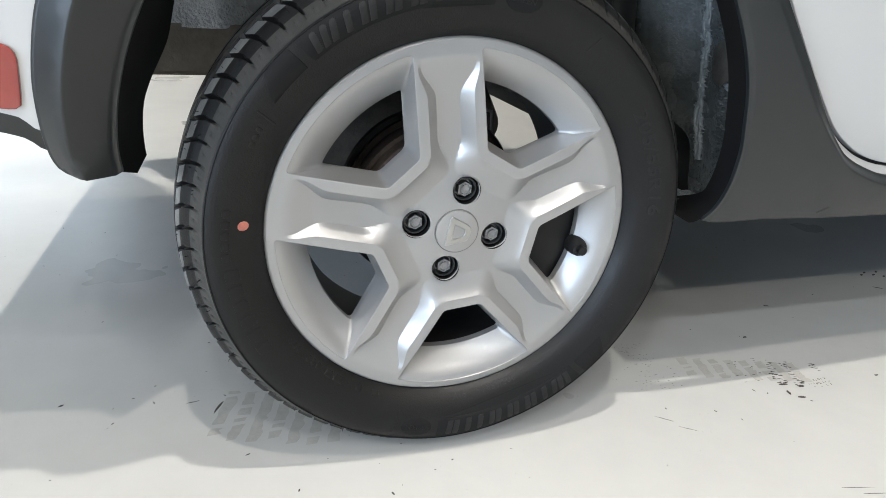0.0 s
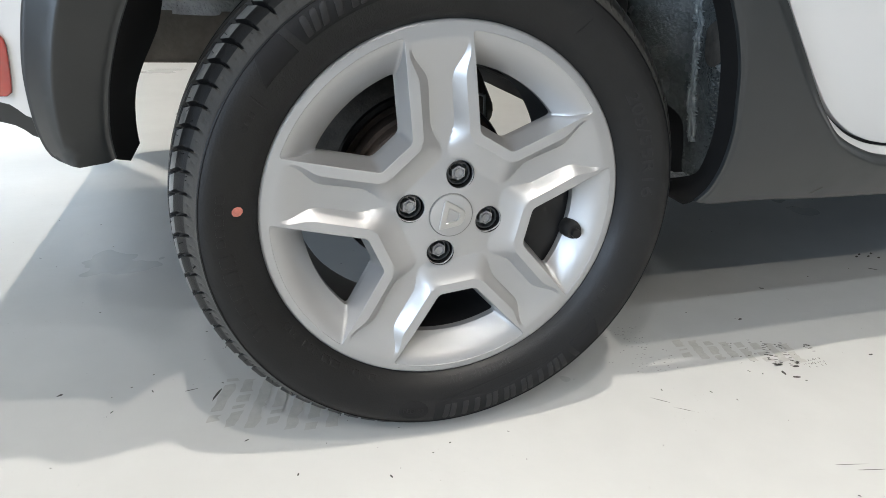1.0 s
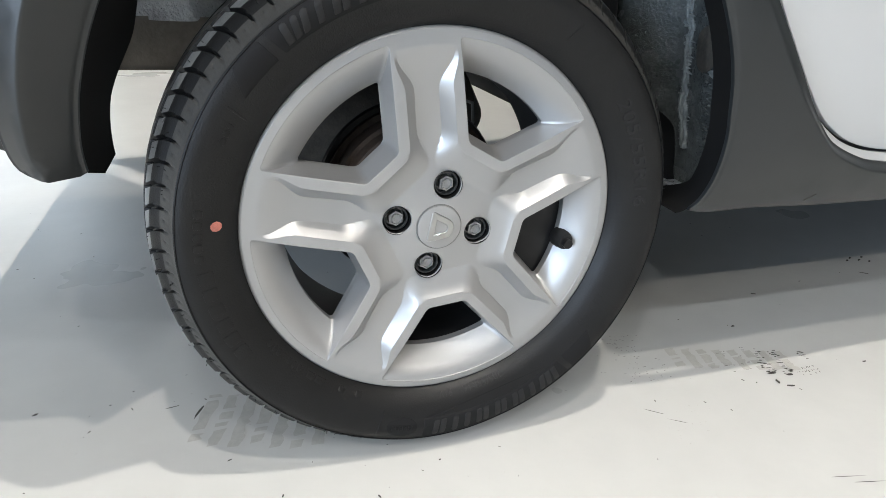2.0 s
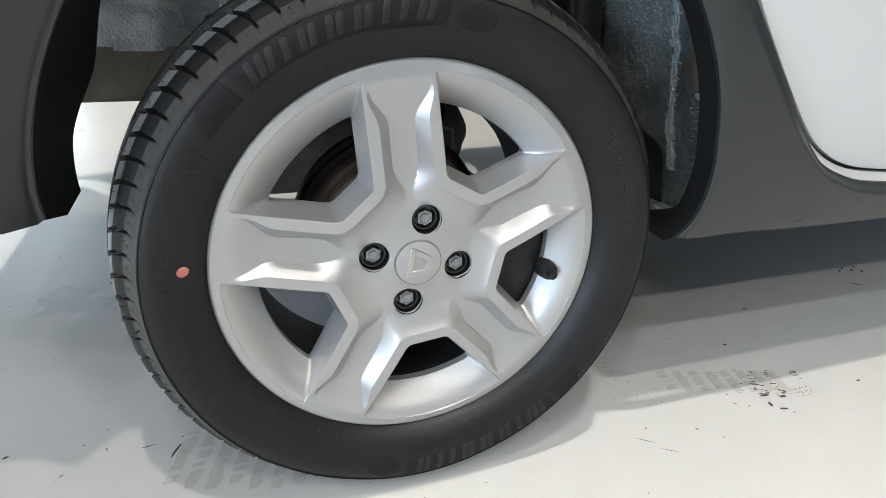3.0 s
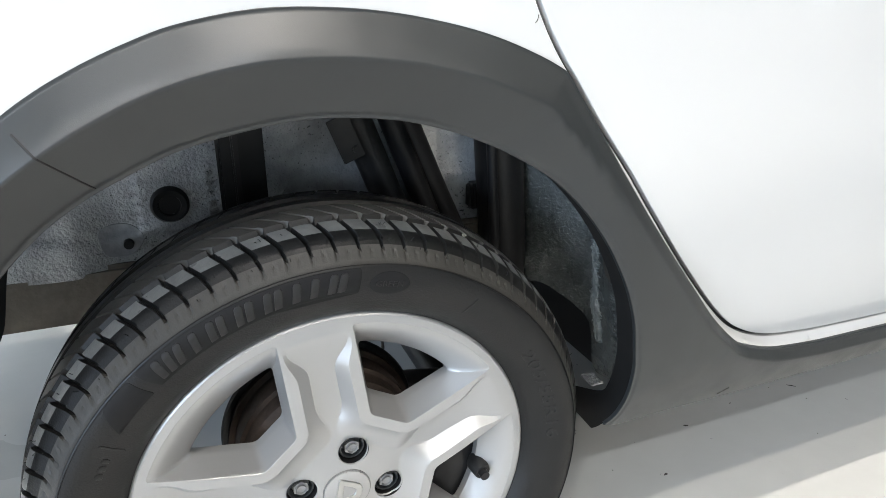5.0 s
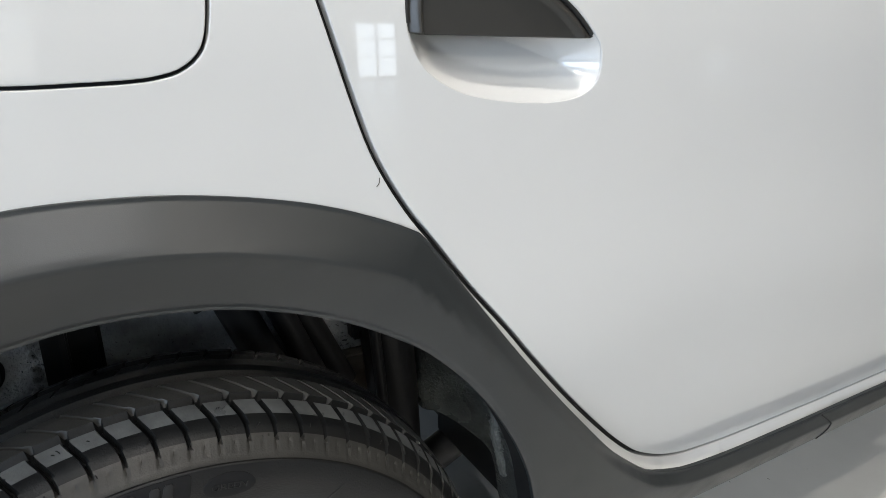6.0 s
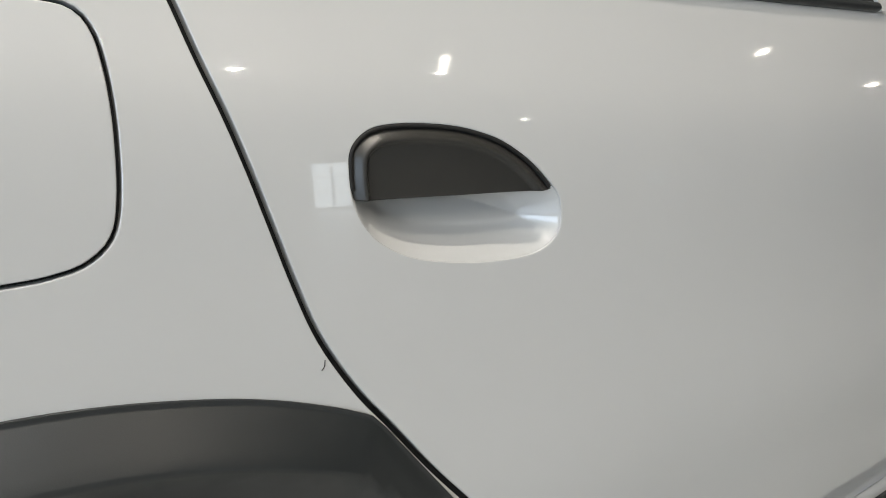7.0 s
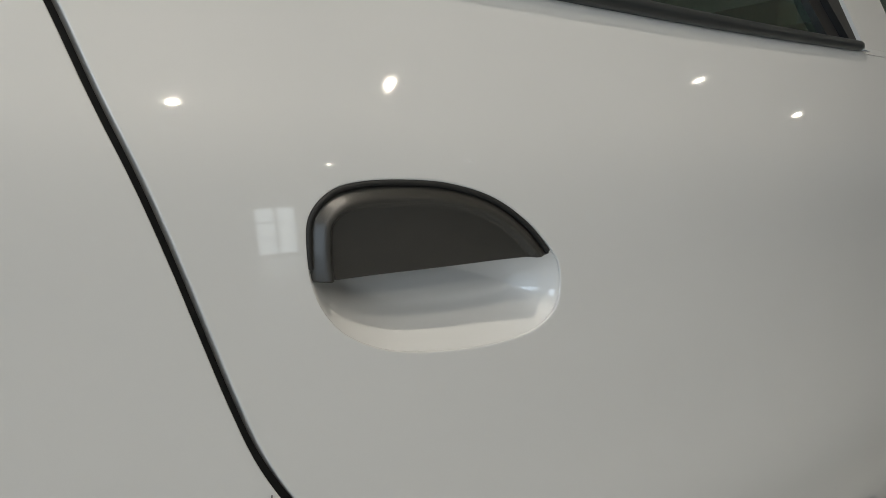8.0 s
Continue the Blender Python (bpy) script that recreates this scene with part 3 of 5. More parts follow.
flare_outline = even(np.vstack([outer_line, [(1.3620, 0.330), (1.3600, 0.2985), (0.94, 0.2985), (0.70, 0.2985), (0.55, 0.3000), (0.45, 0.3045), (0.42, 0.3045), (0.40, 0.3035), (0.38, 0.3030), (0.36, 0.3040)], ARCH_IN]), 0.007, True)


def flare_height(x, z):
    q = np.stack([np.ravel(x), np.ravel(z)], 1)
    do, di = distance(q, outer_line, False), distance(q, ARCH_IN, False)
    w = (do / (do + di + 1e-6)).reshape(np.shape(x))
    di = di.reshape(np.shape(x))
    front = ease(0.105, 0.355, x)
    up, down = 0.002 + 0.050 * w, 0.0438 - 0.0519 * w
    h = np.clip(0.5 + 0.5 * (down - up) / 0.003, 0, 1)
    ridge = down * (1 - h) + up * h - 0.003 * h * (1 - h)
    near = ease(0, 0.014, do.reshape(np.shape(x)))
    flat = 0.004 + 0.004 * near - 0.012 * (1 - near) * (1 - ease(0.40, 0.50, z))
    base = body(x, z) * (1 - front) + clad_line(z) * front
    return base - (ridge * (1 - front) + flat * front) + 0.0015 * (1 - ease(0, 0.006, di))


def inset_line(line, d):
    """A line that runs d to the left of another, thinned to even steps."""
    line = even(np.array(line), 0.006)
    t = np.gradient(line, axis=0)
    t /= np.linalg.norm(t, axis=1)[:, None]
    off = line + np.stack([-t[:, 1], t[:, 0]], 1) * d
    ok = inside(off, flare_outline) & (distance(off, flare_outline) > abs(d) * 0.80)
    runs, now = [], []
    for q, good in zip(off, ok):
        if good:
            now.append(q)
        elif now:
            runs.append(np.array(now))
            now = []
    runs.append(np.array(now) if now else np.zeros((0, 2)))
    return [r for r in runs if len(r) > 2]


def crease_at(share):
    """The line that runs at this share of the way from the outer to the inner edge."""
    line = even(ARCH_OUT, 0.006)[4:]
    t = np.gradient(line, axis=0)
    t /= np.linalg.norm(t, axis=1)[:, None]
    inner, out = even(ARCH_IN, 0.003), []
    for p, d in zip(line, np.stack([t[:, 1], -t[:, 0]], 1)):
        reach = np.linspace(0.004, 0.10, 97)
        q = p + reach[:, None] * d
        do, di = distance(q, line, False), distance(q, inner, False)
        k = int(np.argmin(np.abs(do / (do + di) - share)))
        out.append(q[k])
    out = np.array(out)
    for _ in range(3):
        out[1:-1] = (out[:-2] + 2 * out[1:-1] + out[2:]) / 4
    return even(out, 0.006)


flare = part("arch_cladding", panel("arch_cladding", flare_outline, flare_height, PLASTIC, 0.008, rim=0.006, roll=0.0009, e=0.0015, lines=[r for d in (-0.0035, -0.007, -0.0105, -0.016) for r in inset_line(ARCH_IN, d)] + [r for d in (-0.003, -0.006, -0.010, -0.0145) for r in inset_line(outer_line, d)] + [crease_at(w) for w in (0.385, 0.41, 0.435)]), car, "dark grey grained plastic wheel arch cladding")
seam = [(x, float(flare_height(np.array(x), np.array(z))) + 0.0002, z) for x, z in zip(np.linspace(-0.2208, -0.1813, 30), np.linspace(0.7383, 0.6934, 30))]
part("cladding_seam", tube("cladding_seam", seam, 0.0009, SEAL, 8), flare)

joint = [(x, float(flare_height(np.array(x), np.array(z))) - 0.0004, z) for x, z in even(curve([(0.9365, 0.3450), (0.9455, 0.334), (0.9500, 0.320), (0.9460, 0.306), (0.9385, 0.2990)], 6), 0.003)]
part("sill_joint", tube("sill_joint", joint, 0.0013, SEAL, 8), car)


def strip_mesh(name, line, near, far, mat, fn):
    """A band that runs inwards from a line on the body."""
    verts, faces = [], []
    n = len(line)
    for i, (x, z) in enumerate(line):
        for k in range(5):
            y0 = float(fn(np.array(x), np.array(z)))
            start = near
            f = start + (far(i / (n - 1)) - start) * k / 4
            s = (0.010 - 0.062 * float(ease(0.78, 0.90, i / (n - 1))) * (1 - 0.85 * float(ease(0.88, 1.0, i / (n - 1))))) * k / 4
            drop = 0.024 * min(1.0, k / 2) * float(ease(0.955, 1.0, i / (n - 1)))
            verts.append((x * (1 + s), y0 + f, HUB_Z + (z - HUB_Z) * (1 + s) - drop))
    for i in range(n - 1):
        for k in range(4):
            a = i * 5 + k
            faces.append((a, a + 1, a + 6, a + 5))
    me = mesh_of(name, verts, faces, mat, sharp=60)
    return me


part("arch_liner", strip_mesh("arch_liner", even(np.vstack([[(0.3250, 0.3025), (0.3325, 0.3035)], ARCH_IN]), 0.006), 0.004, lambda s: 0.042 + 0.060 * (1 - float(ease(0.008, 0.045, s))) + 0.05 * float(ease(0.45, 0.62, s)) + 0.07 * float(ease(0.72, 0.80, s)), LIP, flare_height), car, "black plastic arch lip")

# ---- car: wheel ----
wheel = part("wheel", revolve("wheel", [(0.203, 0.030), (0.196, 0.034), (0.192, 0.05), (0.187, 0.06), (0.183, 0.09), (0.185, 0.15), (0.192, 0.185), (0.206, 0.192), (0.208, 0.196), (0.203, 0.200), (0.188, 0.192), (0.180, 0.155), (0.178, 0.09), (0.182, 0.058), (0.190, 0.036)], STEEL, 128, closed=True), car, "black steel wheel behind a silver cover")

SIDE = [(0.2155, 0.030), (0.2208, 0.024), (0.2260, 0.0155), (0.2327, 0.0085), (0.2404, 0.0035), (0.2490, -0.0010), (0.2576, -0.0045), (0.2653, -0.0068), (0.2720, -0.0074), (0.2782, -0.0062), (0.2822, -0.0046), (0.2825, -0.0058), (0.2837, -0.0048), (0.2840, -0.0032), (0.2873, 0.0010), (0.2881, 0.0021), (0.2912, 0.0068), (0.2926, 0.0090), (0.2945, 0.0120)]
side_r = np.array([p[0] for p in SIDE])
side_y = np.array([p[1] for p in SIDE])


def sidewall(r):
    return np.interp(r, side_r, side_y)


BLOCKS, SUB = 80, 12
crown = spline(np.array([0.0, 0.0155, 0.025, 0.034, 0.05, 0.0975, 0.145, 0.161, 0.170, 0.1795, 0.195]), np.array([0.2780, 0.2968, 0.3052, 0.3096, 0.3138, 0.3175, 0.3138, 0.3096, 0.3052, 0.2968, 0.2780]))
# across the tread: y, groove kind (0 rib, 1 long groove), slot depth weight, slant
ACROSS = []
for y0, y1, kind, n in ((0.0155, 0.0265, 0, 4), (0.0265, 0.0475, 0, 8), (0.0475, 0.048, 1, 1), (0.048, 0.0555, 1, 2), (0.0555, 0.056, 0, 1), (0.056, 0.086, 0, 7), (0.086, 0.0865, 1, 1), (0.0865, 0.094, 1, 2), (0.094, 0.0945, 0, 1),
                        (0.0945, 0.112, 0, 3), (0.112, 0.1125, 1, 1), (0.1125, 0.120, 1, 2), (0.120, 0.1205, 0, 1), (0.1205, 0.142, 0, 3), (0.142, 0.1425, 1, 1), (0.1425, 0.149, 1, 2), (0.149, 0.1495, 0, 1), (0.1495, 0.180, 0, 4)):
    for k in range(n):
        ACROSS.append((y0 + (y1 - y0) * k / n, kind))
ACROSS.append((0.180, 0))


def tyre_mesh():
    cols = []  # r, y, kind: -1 sidewall, 0 rib, 1 groove
    for r, y in SIDE:
        cols.append((r, y, -1))
    for y, kind in ACROSS:
        cols.append((float(crown(y)), y, kind))
    for r, y in SIDE[::-1]:
        cols.append((r, 2 * CENTRE_Y - y, -1))
    nc, nr = len(cols), BLOCKS * SUB
    ks = np.arange(nr)
    verts = np.zeros((nr, nc, 3))
    for c, (r, y, kind) in enumerate(cols):
        rr = np.full(nr, r)
        phase = ks % SUB
        slant = 0.0
        if kind >= 0 or r > 0.2940:
            if y < 0.06:
                slant = -0.045 * ease(0.012, 0.050, y)
                deep = 0.0062
                cut = phase < (2 if y > 0.0225 else 1)
            elif y < 0.09:
                slant = -0.045 - 0.10 * (y - 0.056) / 0.030
                cut, deep = phase < 1, 0.0026
            elif y < 0.125:
                slant, cut, deep = -0.15, phase < 0, 0
            else:
                slant, cut, deep = -0.15 + 0.06 * (y - 0.12) / 0.06, phase < 1, 0.004
            if kind == 1:
                rr = rr - 0.0068
            else:
                rr = np.where(cut, rr - deep, rr)
        a = 2 * math.pi * (ks / nr) + slant
        zl = rr * np.cos(a)
        yy = np.full(nr, y)
        if kind == -1 and 0.2878 < r < 0.2940:
            yy = np.where((ks % SUB < 1) | (ks % SUB == 6) & (r > 0.2902), yy + np.sign(CENTRE_Y - y) * 0.0026, yy)
        low = np.maximum(0, -zl - 0.27)
        yy = yy + np.sign(y - CENTRE_Y) * 0.10 * low
        verts[:, c] = np.stack([rr * np.sin(a), yy, np.maximum(HUB_Z + zl, 0.0005)], 1)
    faces = []
    mats = []
    for k in range(nr):
        a, b = k * nc, ((k + 1) % nr) * nc
        for c in range(nc - 1):
            faces.append((a + c, b + c, b + c + 1, a + c + 1))
            # 1: block tops with gleam in their colour, 2: dusty ribs and shoulder
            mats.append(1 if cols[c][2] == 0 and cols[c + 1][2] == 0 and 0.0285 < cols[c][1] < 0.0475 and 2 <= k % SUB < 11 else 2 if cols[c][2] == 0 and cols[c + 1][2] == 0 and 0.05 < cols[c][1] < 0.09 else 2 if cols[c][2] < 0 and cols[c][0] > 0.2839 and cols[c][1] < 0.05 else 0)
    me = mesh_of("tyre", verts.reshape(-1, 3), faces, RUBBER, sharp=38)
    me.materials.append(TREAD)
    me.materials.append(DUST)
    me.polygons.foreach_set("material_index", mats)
    return me


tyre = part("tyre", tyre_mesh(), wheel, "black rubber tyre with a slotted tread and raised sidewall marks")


def on_side(r, deg, lift=0.0):
    a = radians(deg)
    zl = r * math.cos(a)
    return (r * math.sin(a), float(sidewall(r)) - lift - 0.10 * max(0, -zl - 0.27), HUB_Z + zl)


def side_patch(name, poly, mat, lift):
    """A flat raised shape on the sidewall; poly gives (degrees, radius)."""
    poly = np.array(poly, float)
    scaled = poly * (0.0045, 1.0)
    net = panel("net", even(scaled, 0.0035, True), lambda x, z: np.zeros_like(x), mat, 0.004, rim=0.0012, roll=0.0003)
    verts = [on_side(v.co.z, v.co.x / 0.0045, lift - v.co.y) for v in net.vertices]
    faces = [tuple(p.vertices) for p in net.polygons]
    bpy.data.meshes.remove(net)
    return mesh_of(name, verts, faces, mat, sharp=40)


def joined(name, meshes, mat):
    verts, faces = [], []
    for me in meshes:
        k = len(verts)
        verts += [v.co[:] for v in me.vertices]
        faces += [tuple(i + k for i in p.vertices) for p in me.polygons]
        bpy.data.meshes.remove(me)
    return mesh_of(name, verts, faces, mat, sharp=40)


def side_words(name, words, r0, r1, d0, d1, mat, lift=0.0008):
    """Raised words, read clockwise with their tops outwards."""
    cu = bpy.data.curves.new("words", "FONT")
    cu.body, cu.resolution_u, cu.fill_mode = words, 3, "NONE"
    ob = bpy.data.objects.new("words", cu)
    scene.collection.objects.link(ob)
    bpy.context.view_layer.update()
    cu.fill_mode = "BOTH"
    cu.extrude = 0.02
    me = bpy.data.meshes.new_from_object(ob.evaluated_get(bpy.context.evaluated_depsgraph_get()))
    bpy.data.objects.remove(ob)
    bpy.data.curves.remove(cu)
    co = np.array([v.co[:] for v in me.vertices])
    x0, x1, y0, y1 = co[:, 0].min(), co[:, 0].max(), co[:, 1].min(), co[:, 1].max()
    verts = []
    for x, y, z in co:
        verts.append(on_side(r0 + (r1 - r0) * (y - y0) / (y1 - y0), d0 + (d1 - d0) * (x - x0) / (x1 - x0), lift if z > 0 else -0.0006))
    faces = [tuple(p.vertices)[::-1] for p in me.polygons]
    bpy.data.meshes.remove(me)
    out = mesh_of(name, verts, faces, mat, sharp=30)
    return out


# maker's panel as plain slanted bars on a dull plate, twice round the tyre
for turn in (-1.4, 178.6):
    part("maker_plate", side_patch("maker_plate", [(-38.5 + turn, 0.2557), (5 + turn, 0.2552), (5.5 + turn, 0.2811), (-39.5 + turn, 0.2811)], PLATE, 0.0004), wheel)
    part("maker_plate", side_patch("maker_plate", [(-51.5 + turn, 0.2560), (-40.6 + turn, 0.2556), (-41.2 + turn, 0.2811), (-48.0 + turn, 0.2811)], PLATE, 0.0004), wheel)
    a = -37.0 + turn
    for strokes in (3, 1, 2, 2, 2, 1, 1, 2):
        for k in range(strokes):
            lean = (1.0, 1.0, 1.0) if strokes < 3 else (0.6, 1.1, 1.4)
            part("maker_bar", side_patch("maker_bar", [(a, 0.2591), (a + 1.45, 0.2591), (a + 1.45 + lean[k], 0.2782), (a + lean[k], 0.2782)], LETTER, 0.0010), wheel)
            a += 2.05
        a += 1.55
    part("oval_badge", side_patch("oval_badge", [(11.6 + turn + 4.4 * math.cos(t), 0.2648 + 0.0125 * math.sin(t)) for t in np.linspace(0, 2 * math.pi, 28)[:-1]], PLATE, 0.0004), wheel)
    part("badge_word", side_words("badge_word", "GREEN", 0.2617, 0.2680, 8.6 + turn, 14.6 + turn, RUBBER, 0.0009), wheel)
part("size_marking", side_words("size_marking", "205/55R16", 0.2461, 0.2600, 54.5, 86.5, LETTER), wheel)
part("small_size_marking", side_words("small_size_marking", "205/55R16", 0.2275, 0.2351, 156.5, 170.2, LETTER), wheel)
part("load_marking", side_words("load_marking", "91V", 0.2275, 0.2351, 174.0, 178.5, LETTER), wheel)
for i in range(6):
    a = -119 + i * 4.3
    part("name_bar", side_patch("name_bar", [(a, 0.2505), (a + 3.0, 0.2505), (a + 3.0, 0.2653), (a, 0.2653)], RUBBER, 0.0007), wheel)
for i in range(5):
    a = -92 + i * 2.7
    part("name_bar", side_patch("name_bar", [(a, 0.2572), (a + 1.8, 0.2572), (a + 1.8, 0.2653), (a, 0.2653)], RUBBER, 0.0007), wheel)
small_bars = []
for a, w in ((-143, 3.2), (-139, 2.4), (-134, 1.1), (-132, 1.1), (-130, 1.1), (-126, 1.4), (-124, 1.0), (-122, 1.4), (-150, 2.0), (-156, 2.2), (126, 1.2), (123.5, 1.2), (121, 1.2), (118, 0.9), (116, 0.9), (-64, 1.4), (-62, 1.4), (-60, 1.0), (-100, 1.2), (-98, 1.2)):
    r = 0.2294 if a < -110 else 0.2414 if a > 0 else 0.2519
    small_bars.append(side_patch("bar", [(a, r), (a + w, r), (a + w, r + 0.006), (a, r + 0.006)], LETTER, 0.0006))
tagged(part("small_print", joined("small_print", small_bars, RUBBER), wheel), kind="stuff")
for a, r0, r1 in ((-57, 0.2423, 0.2672), (-164, 0.2442, 0.2730), (31, 0.2461, 0.2672)):
    part("mould_line", side_patch("mould_line", [(a, r0), (a + 0.35, r0), (a + 1.2, r1), (a + 0.85, r1)], RUBBER, 0.0007), wheel)
hair_rng, hairs = random.Random(19), []
for i in range(110):
    a, y = hair_rng.uniform(0, 2 * math.pi), hair_rng.choice((0.010, 0.013, 0.020, 0.036))
    r = float(crown(max(y, 0.0155))) if y > 0.0155 else float(np.interp(y, side_y[-5:], side_r[-5:]))
    if math.cos(a) < -0.93:
        continue
    ln, bend_a = hair_rng.uniform(0.0015, 0.004), hair_rng.uniform(-0.008, 0.008)
    pts = [((r + q) * math.sin(a + bend_a * k), y - 0.0012 * k, HUB_Z + (r + q) * math.cos(a + bend_a * k)) for k, q in ((0, -0.001), (0.5, ln * 0.6), (1, ln))]
    hairs.append(tube("hair", pts, 0.00035, RUBBER, 5))
tagged(part("rubber_hairs", joined("rubber_hairs", hairs, RUBBER), wheel), kind="stuff")
part("red_dot", side_patch("red_dot", [(-83.6 + 1.25 * math.cos(t), 0.2435 + 0.0055 * math.sin(t)) for t in np.linspace(0, 2 * math.pi, 22)[:-1]], PINK, 0.0005), wheel, "faded red paint dot")

# silver cover with five spokes
COVER_R = 0.2224
SPOKE0 = -6.6
WA, WB = np.array((0.0243, 0.1004)), np.array((0.0898, 0.1878))
WN = np.array((WA[1] - WB[1], WB[0] - WA[0])) / np.linalg.norm(WB - WA)


def smin(a, b, k):
    h = np.clip(0.5 + 0.5 * (b - a) / k, 0, 1)
    return b * (1 - h) + a * h - k * h * (1 - h)


def window_frame_of(x, z):
    """Radius, and the depth inside the nearest window's V (negative on the spoke)."""
    r = np.hypot(x, z)
    a = np.degrees(np.arctan2(x, z)) - SPOKE0 - 36
    a = (a + 36) % 72 - 36
    u, v = r * np.sin(np.abs(np.radians(a))), r * np.cos(np.radians(a))
    side = (u - WA[0]) * WN[0] + (v - WA[1]) * WN[1]
    return r, smin(side, v - 0.1004, 0.010)


def band(r):
    return 0.0035 + 0.0085 * (1 - ease(0.161, 0.195, r))


def slope(r):
    return 0.0028 + 0.0100 * (1 - ease(0.153, 0.203, r)) + 0.016 * (1 - ease(0.065, 0.115, r))


CREST = spline(np.array([0.0, 0.08, 0.12, 0.16, 0.19, 0.210, 0.2224]), np.array([0.016, 0.0135, 0.0130, 0.0140, 0.0158, 0.0175, 0.0190]))
TONGUE = spline(np.array([0.0, 0.035, 0.06, 0.09, 0.12, 0.15, 0.178, 0.202, 0.2224]), np.array([0.020, 0.022, 0.0255, 0.0285, 0.0295, 0.0272, 0.0225, 0.0170, 0.0190]))


def cover_height(x, z):
    z = z - HUB_Z
    r, sd = window_frame_of(x, z)
    crest = CREST(r)
    tongue = np.maximum(TONGUE(r), crest)
    y = crest + (tongue - crest) * np.clip((-sd - band(r)) / slope(r), 0, 1)
    return y + 0.0026 * np.maximum(0, (r - 0.2192) / 0.003) ** 2


def polar(r, deg):
    return (r * math.sin(radians(deg)), HUB_Z + r * math.cos(radians(deg)))


def local(u, v, k):
    """A point of window k, u across and v outwards."""
    a = radians(SPOKE0 + 36 + 72 * k)
    return (v * math.sin(a) + u * math.cos(a), HUB_Z + v * math.cos(a) - u * math.sin(a))




def bend(p, q, r, n):
    """A rounded corner at q between p and r."""
    p, q, r = (np.array(v, float) for v in (p, q, r))
    return [p * (1 - t) ** 2 + 2 * q * t * (1 - t) + r * t * t for t in np.linspace(0, 1, n + 1)[:-1]]


def half_loop(inset, hub_v, arc_r, cut):
    """One half of a window's edge: hub side, corner, spoke side, corner, outer arc."""
    way = (WB - WA) / np.linalg.norm(WB - WA)
    start = WA + WN * inset
    p = start + way * ((hub_v - start[1]) / way[1])
    lo, hi = 0.0, 0.2
    for _ in range(40):
        mid = (lo + hi) / 2
        lo, hi = (mid, hi) if np.hypot(*(p + way * mid)) < arc_r else (lo, mid)
    q = p + way * lo
    turn = math.atan2(q[0], q[1])
    on_arc = lambda t: np.array((arc_r * math.sin(t), arc_r * math.cos(t)))
    out = [np.array((u, hub_v)) for u in np.linspace(0, p[0] - cut, 7)[:-1]]
    out += bend((p[0] - cut, hub_v), p, p + way * cut, 6)
    out += [p + way * cut + (q - way * cut - p - way * cut) * t for t in np.linspace(0, 1, 23)[:-1]]
    out += bend(q - way * cut, q, on_arc(turn - cut / arc_r), 6)
    out += [on_arc(t) for t in np.linspace(turn - cut / arc_r, 0, 19)]
    return out


def full_loop(half, k):
    return np.array([local(u, v, k) for u, v in half] + [local(-u, v, k) for u, v in half[::-1][1:-1]])


CREST_EDGE = half_loop(0.0, 0.1004, 0.2112, 0.0055)
HOLE_EDGE = half_loop(0.0075, 0.1085, 0.1745, 0.0060)
cover_holes, cover_lines, wells = [], [], []
for k in range(5):
    edge, low = full_loop(CREST_EDGE, k), full_loop(HOLE_EDGE, k)
    cover_holes.append(edge)
    wells.append((grown(edge, -0.0008), low))
    for s in (1, -1):
        for which in (1, 2):
            line = []
            for t in np.linspace(0.02, 0.97, 32):
                p = WA + (WB - WA) * t
                r = np.hypot(*p)
                for _ in range(3):
                    q = p - WN * (band(r) + (slope(r) if which == 2 else 0))
                    r = np.hypot(*q)
                if r < 0.2100 and r > (0.100 if which == 1 else 0.104):
                    line.append(local(s * q[0], q[1], k))
            cover_lines.append(even(line, 0.003))
    cover_lines.append(np.array([local(u, 0.1004 - 0.012, k) for u in np.linspace(-0.024, 0.024, 14)]))
for rr in (0.2165, 0.2192, 0.2211):
    cover_lines.append(np.array([polar(rr, a) for a in np.linspace(0, 360, 241)]))
BOLT_A = [11.73 + 90 * k for k in range(4)]
for a in BOLT_A:
    cx, cz = polar(0.0500, a)
    cover_holes.append(np.array([(cx + 0.0172 * math.cos(t), cz + 0.0172 * math.sin(t)) for t in np.linspace(0, 2 * math.pi, 33)[:-1]]))
ring = [polar(COVER_R, a) for a in np.linspace(0, 360, 241)[:-1]]
cover = part("wheel_cover", panel("wheel_cover", ring, cover_height, SILVER, 0.0023, holes=cover_holes, rim=0.016, roll=0.0008, lines=cover_lines, sharp=20, hole_rim=0.0022), wheel, "silver lacquered five-spoke wheel cover")


def well_mesh(edge, low):
    """The wall that falls from a window's edge to the opening: steep at the spokes, dished at the rim."""
    n, rings = len(edge), 10
    top_y = cover_height(edge[:, 0], edge[:, 1]) + 0.0008
    low_y = 0.0470
    r = np.hypot(edge[:, 0], edge[:, 1] - HUB_Z)
    power = 0.85 + 0.60 * ease(0.2025, 0.2105, r)
    verts, faces = [], []
    for j in range(rings + 1):
        t = j / rings
        p = edge + (low - edge) * t
        y = top_y + (low_y - top_y) * t ** power
        verts += [(q[0], v, q[1]) for q, v in zip(p, y)]
    verts += [(q[0], low_y + 0.010, q[1]) for q in low]
    for j in range(rings + 1):
        for i in range(n):
            a, b = j * n + i, j * n + (i + 1) % n
            faces.append((a, a + n, b + n, b))
    return mesh_of("window_well", verts, faces, SILVER, sharp=32)


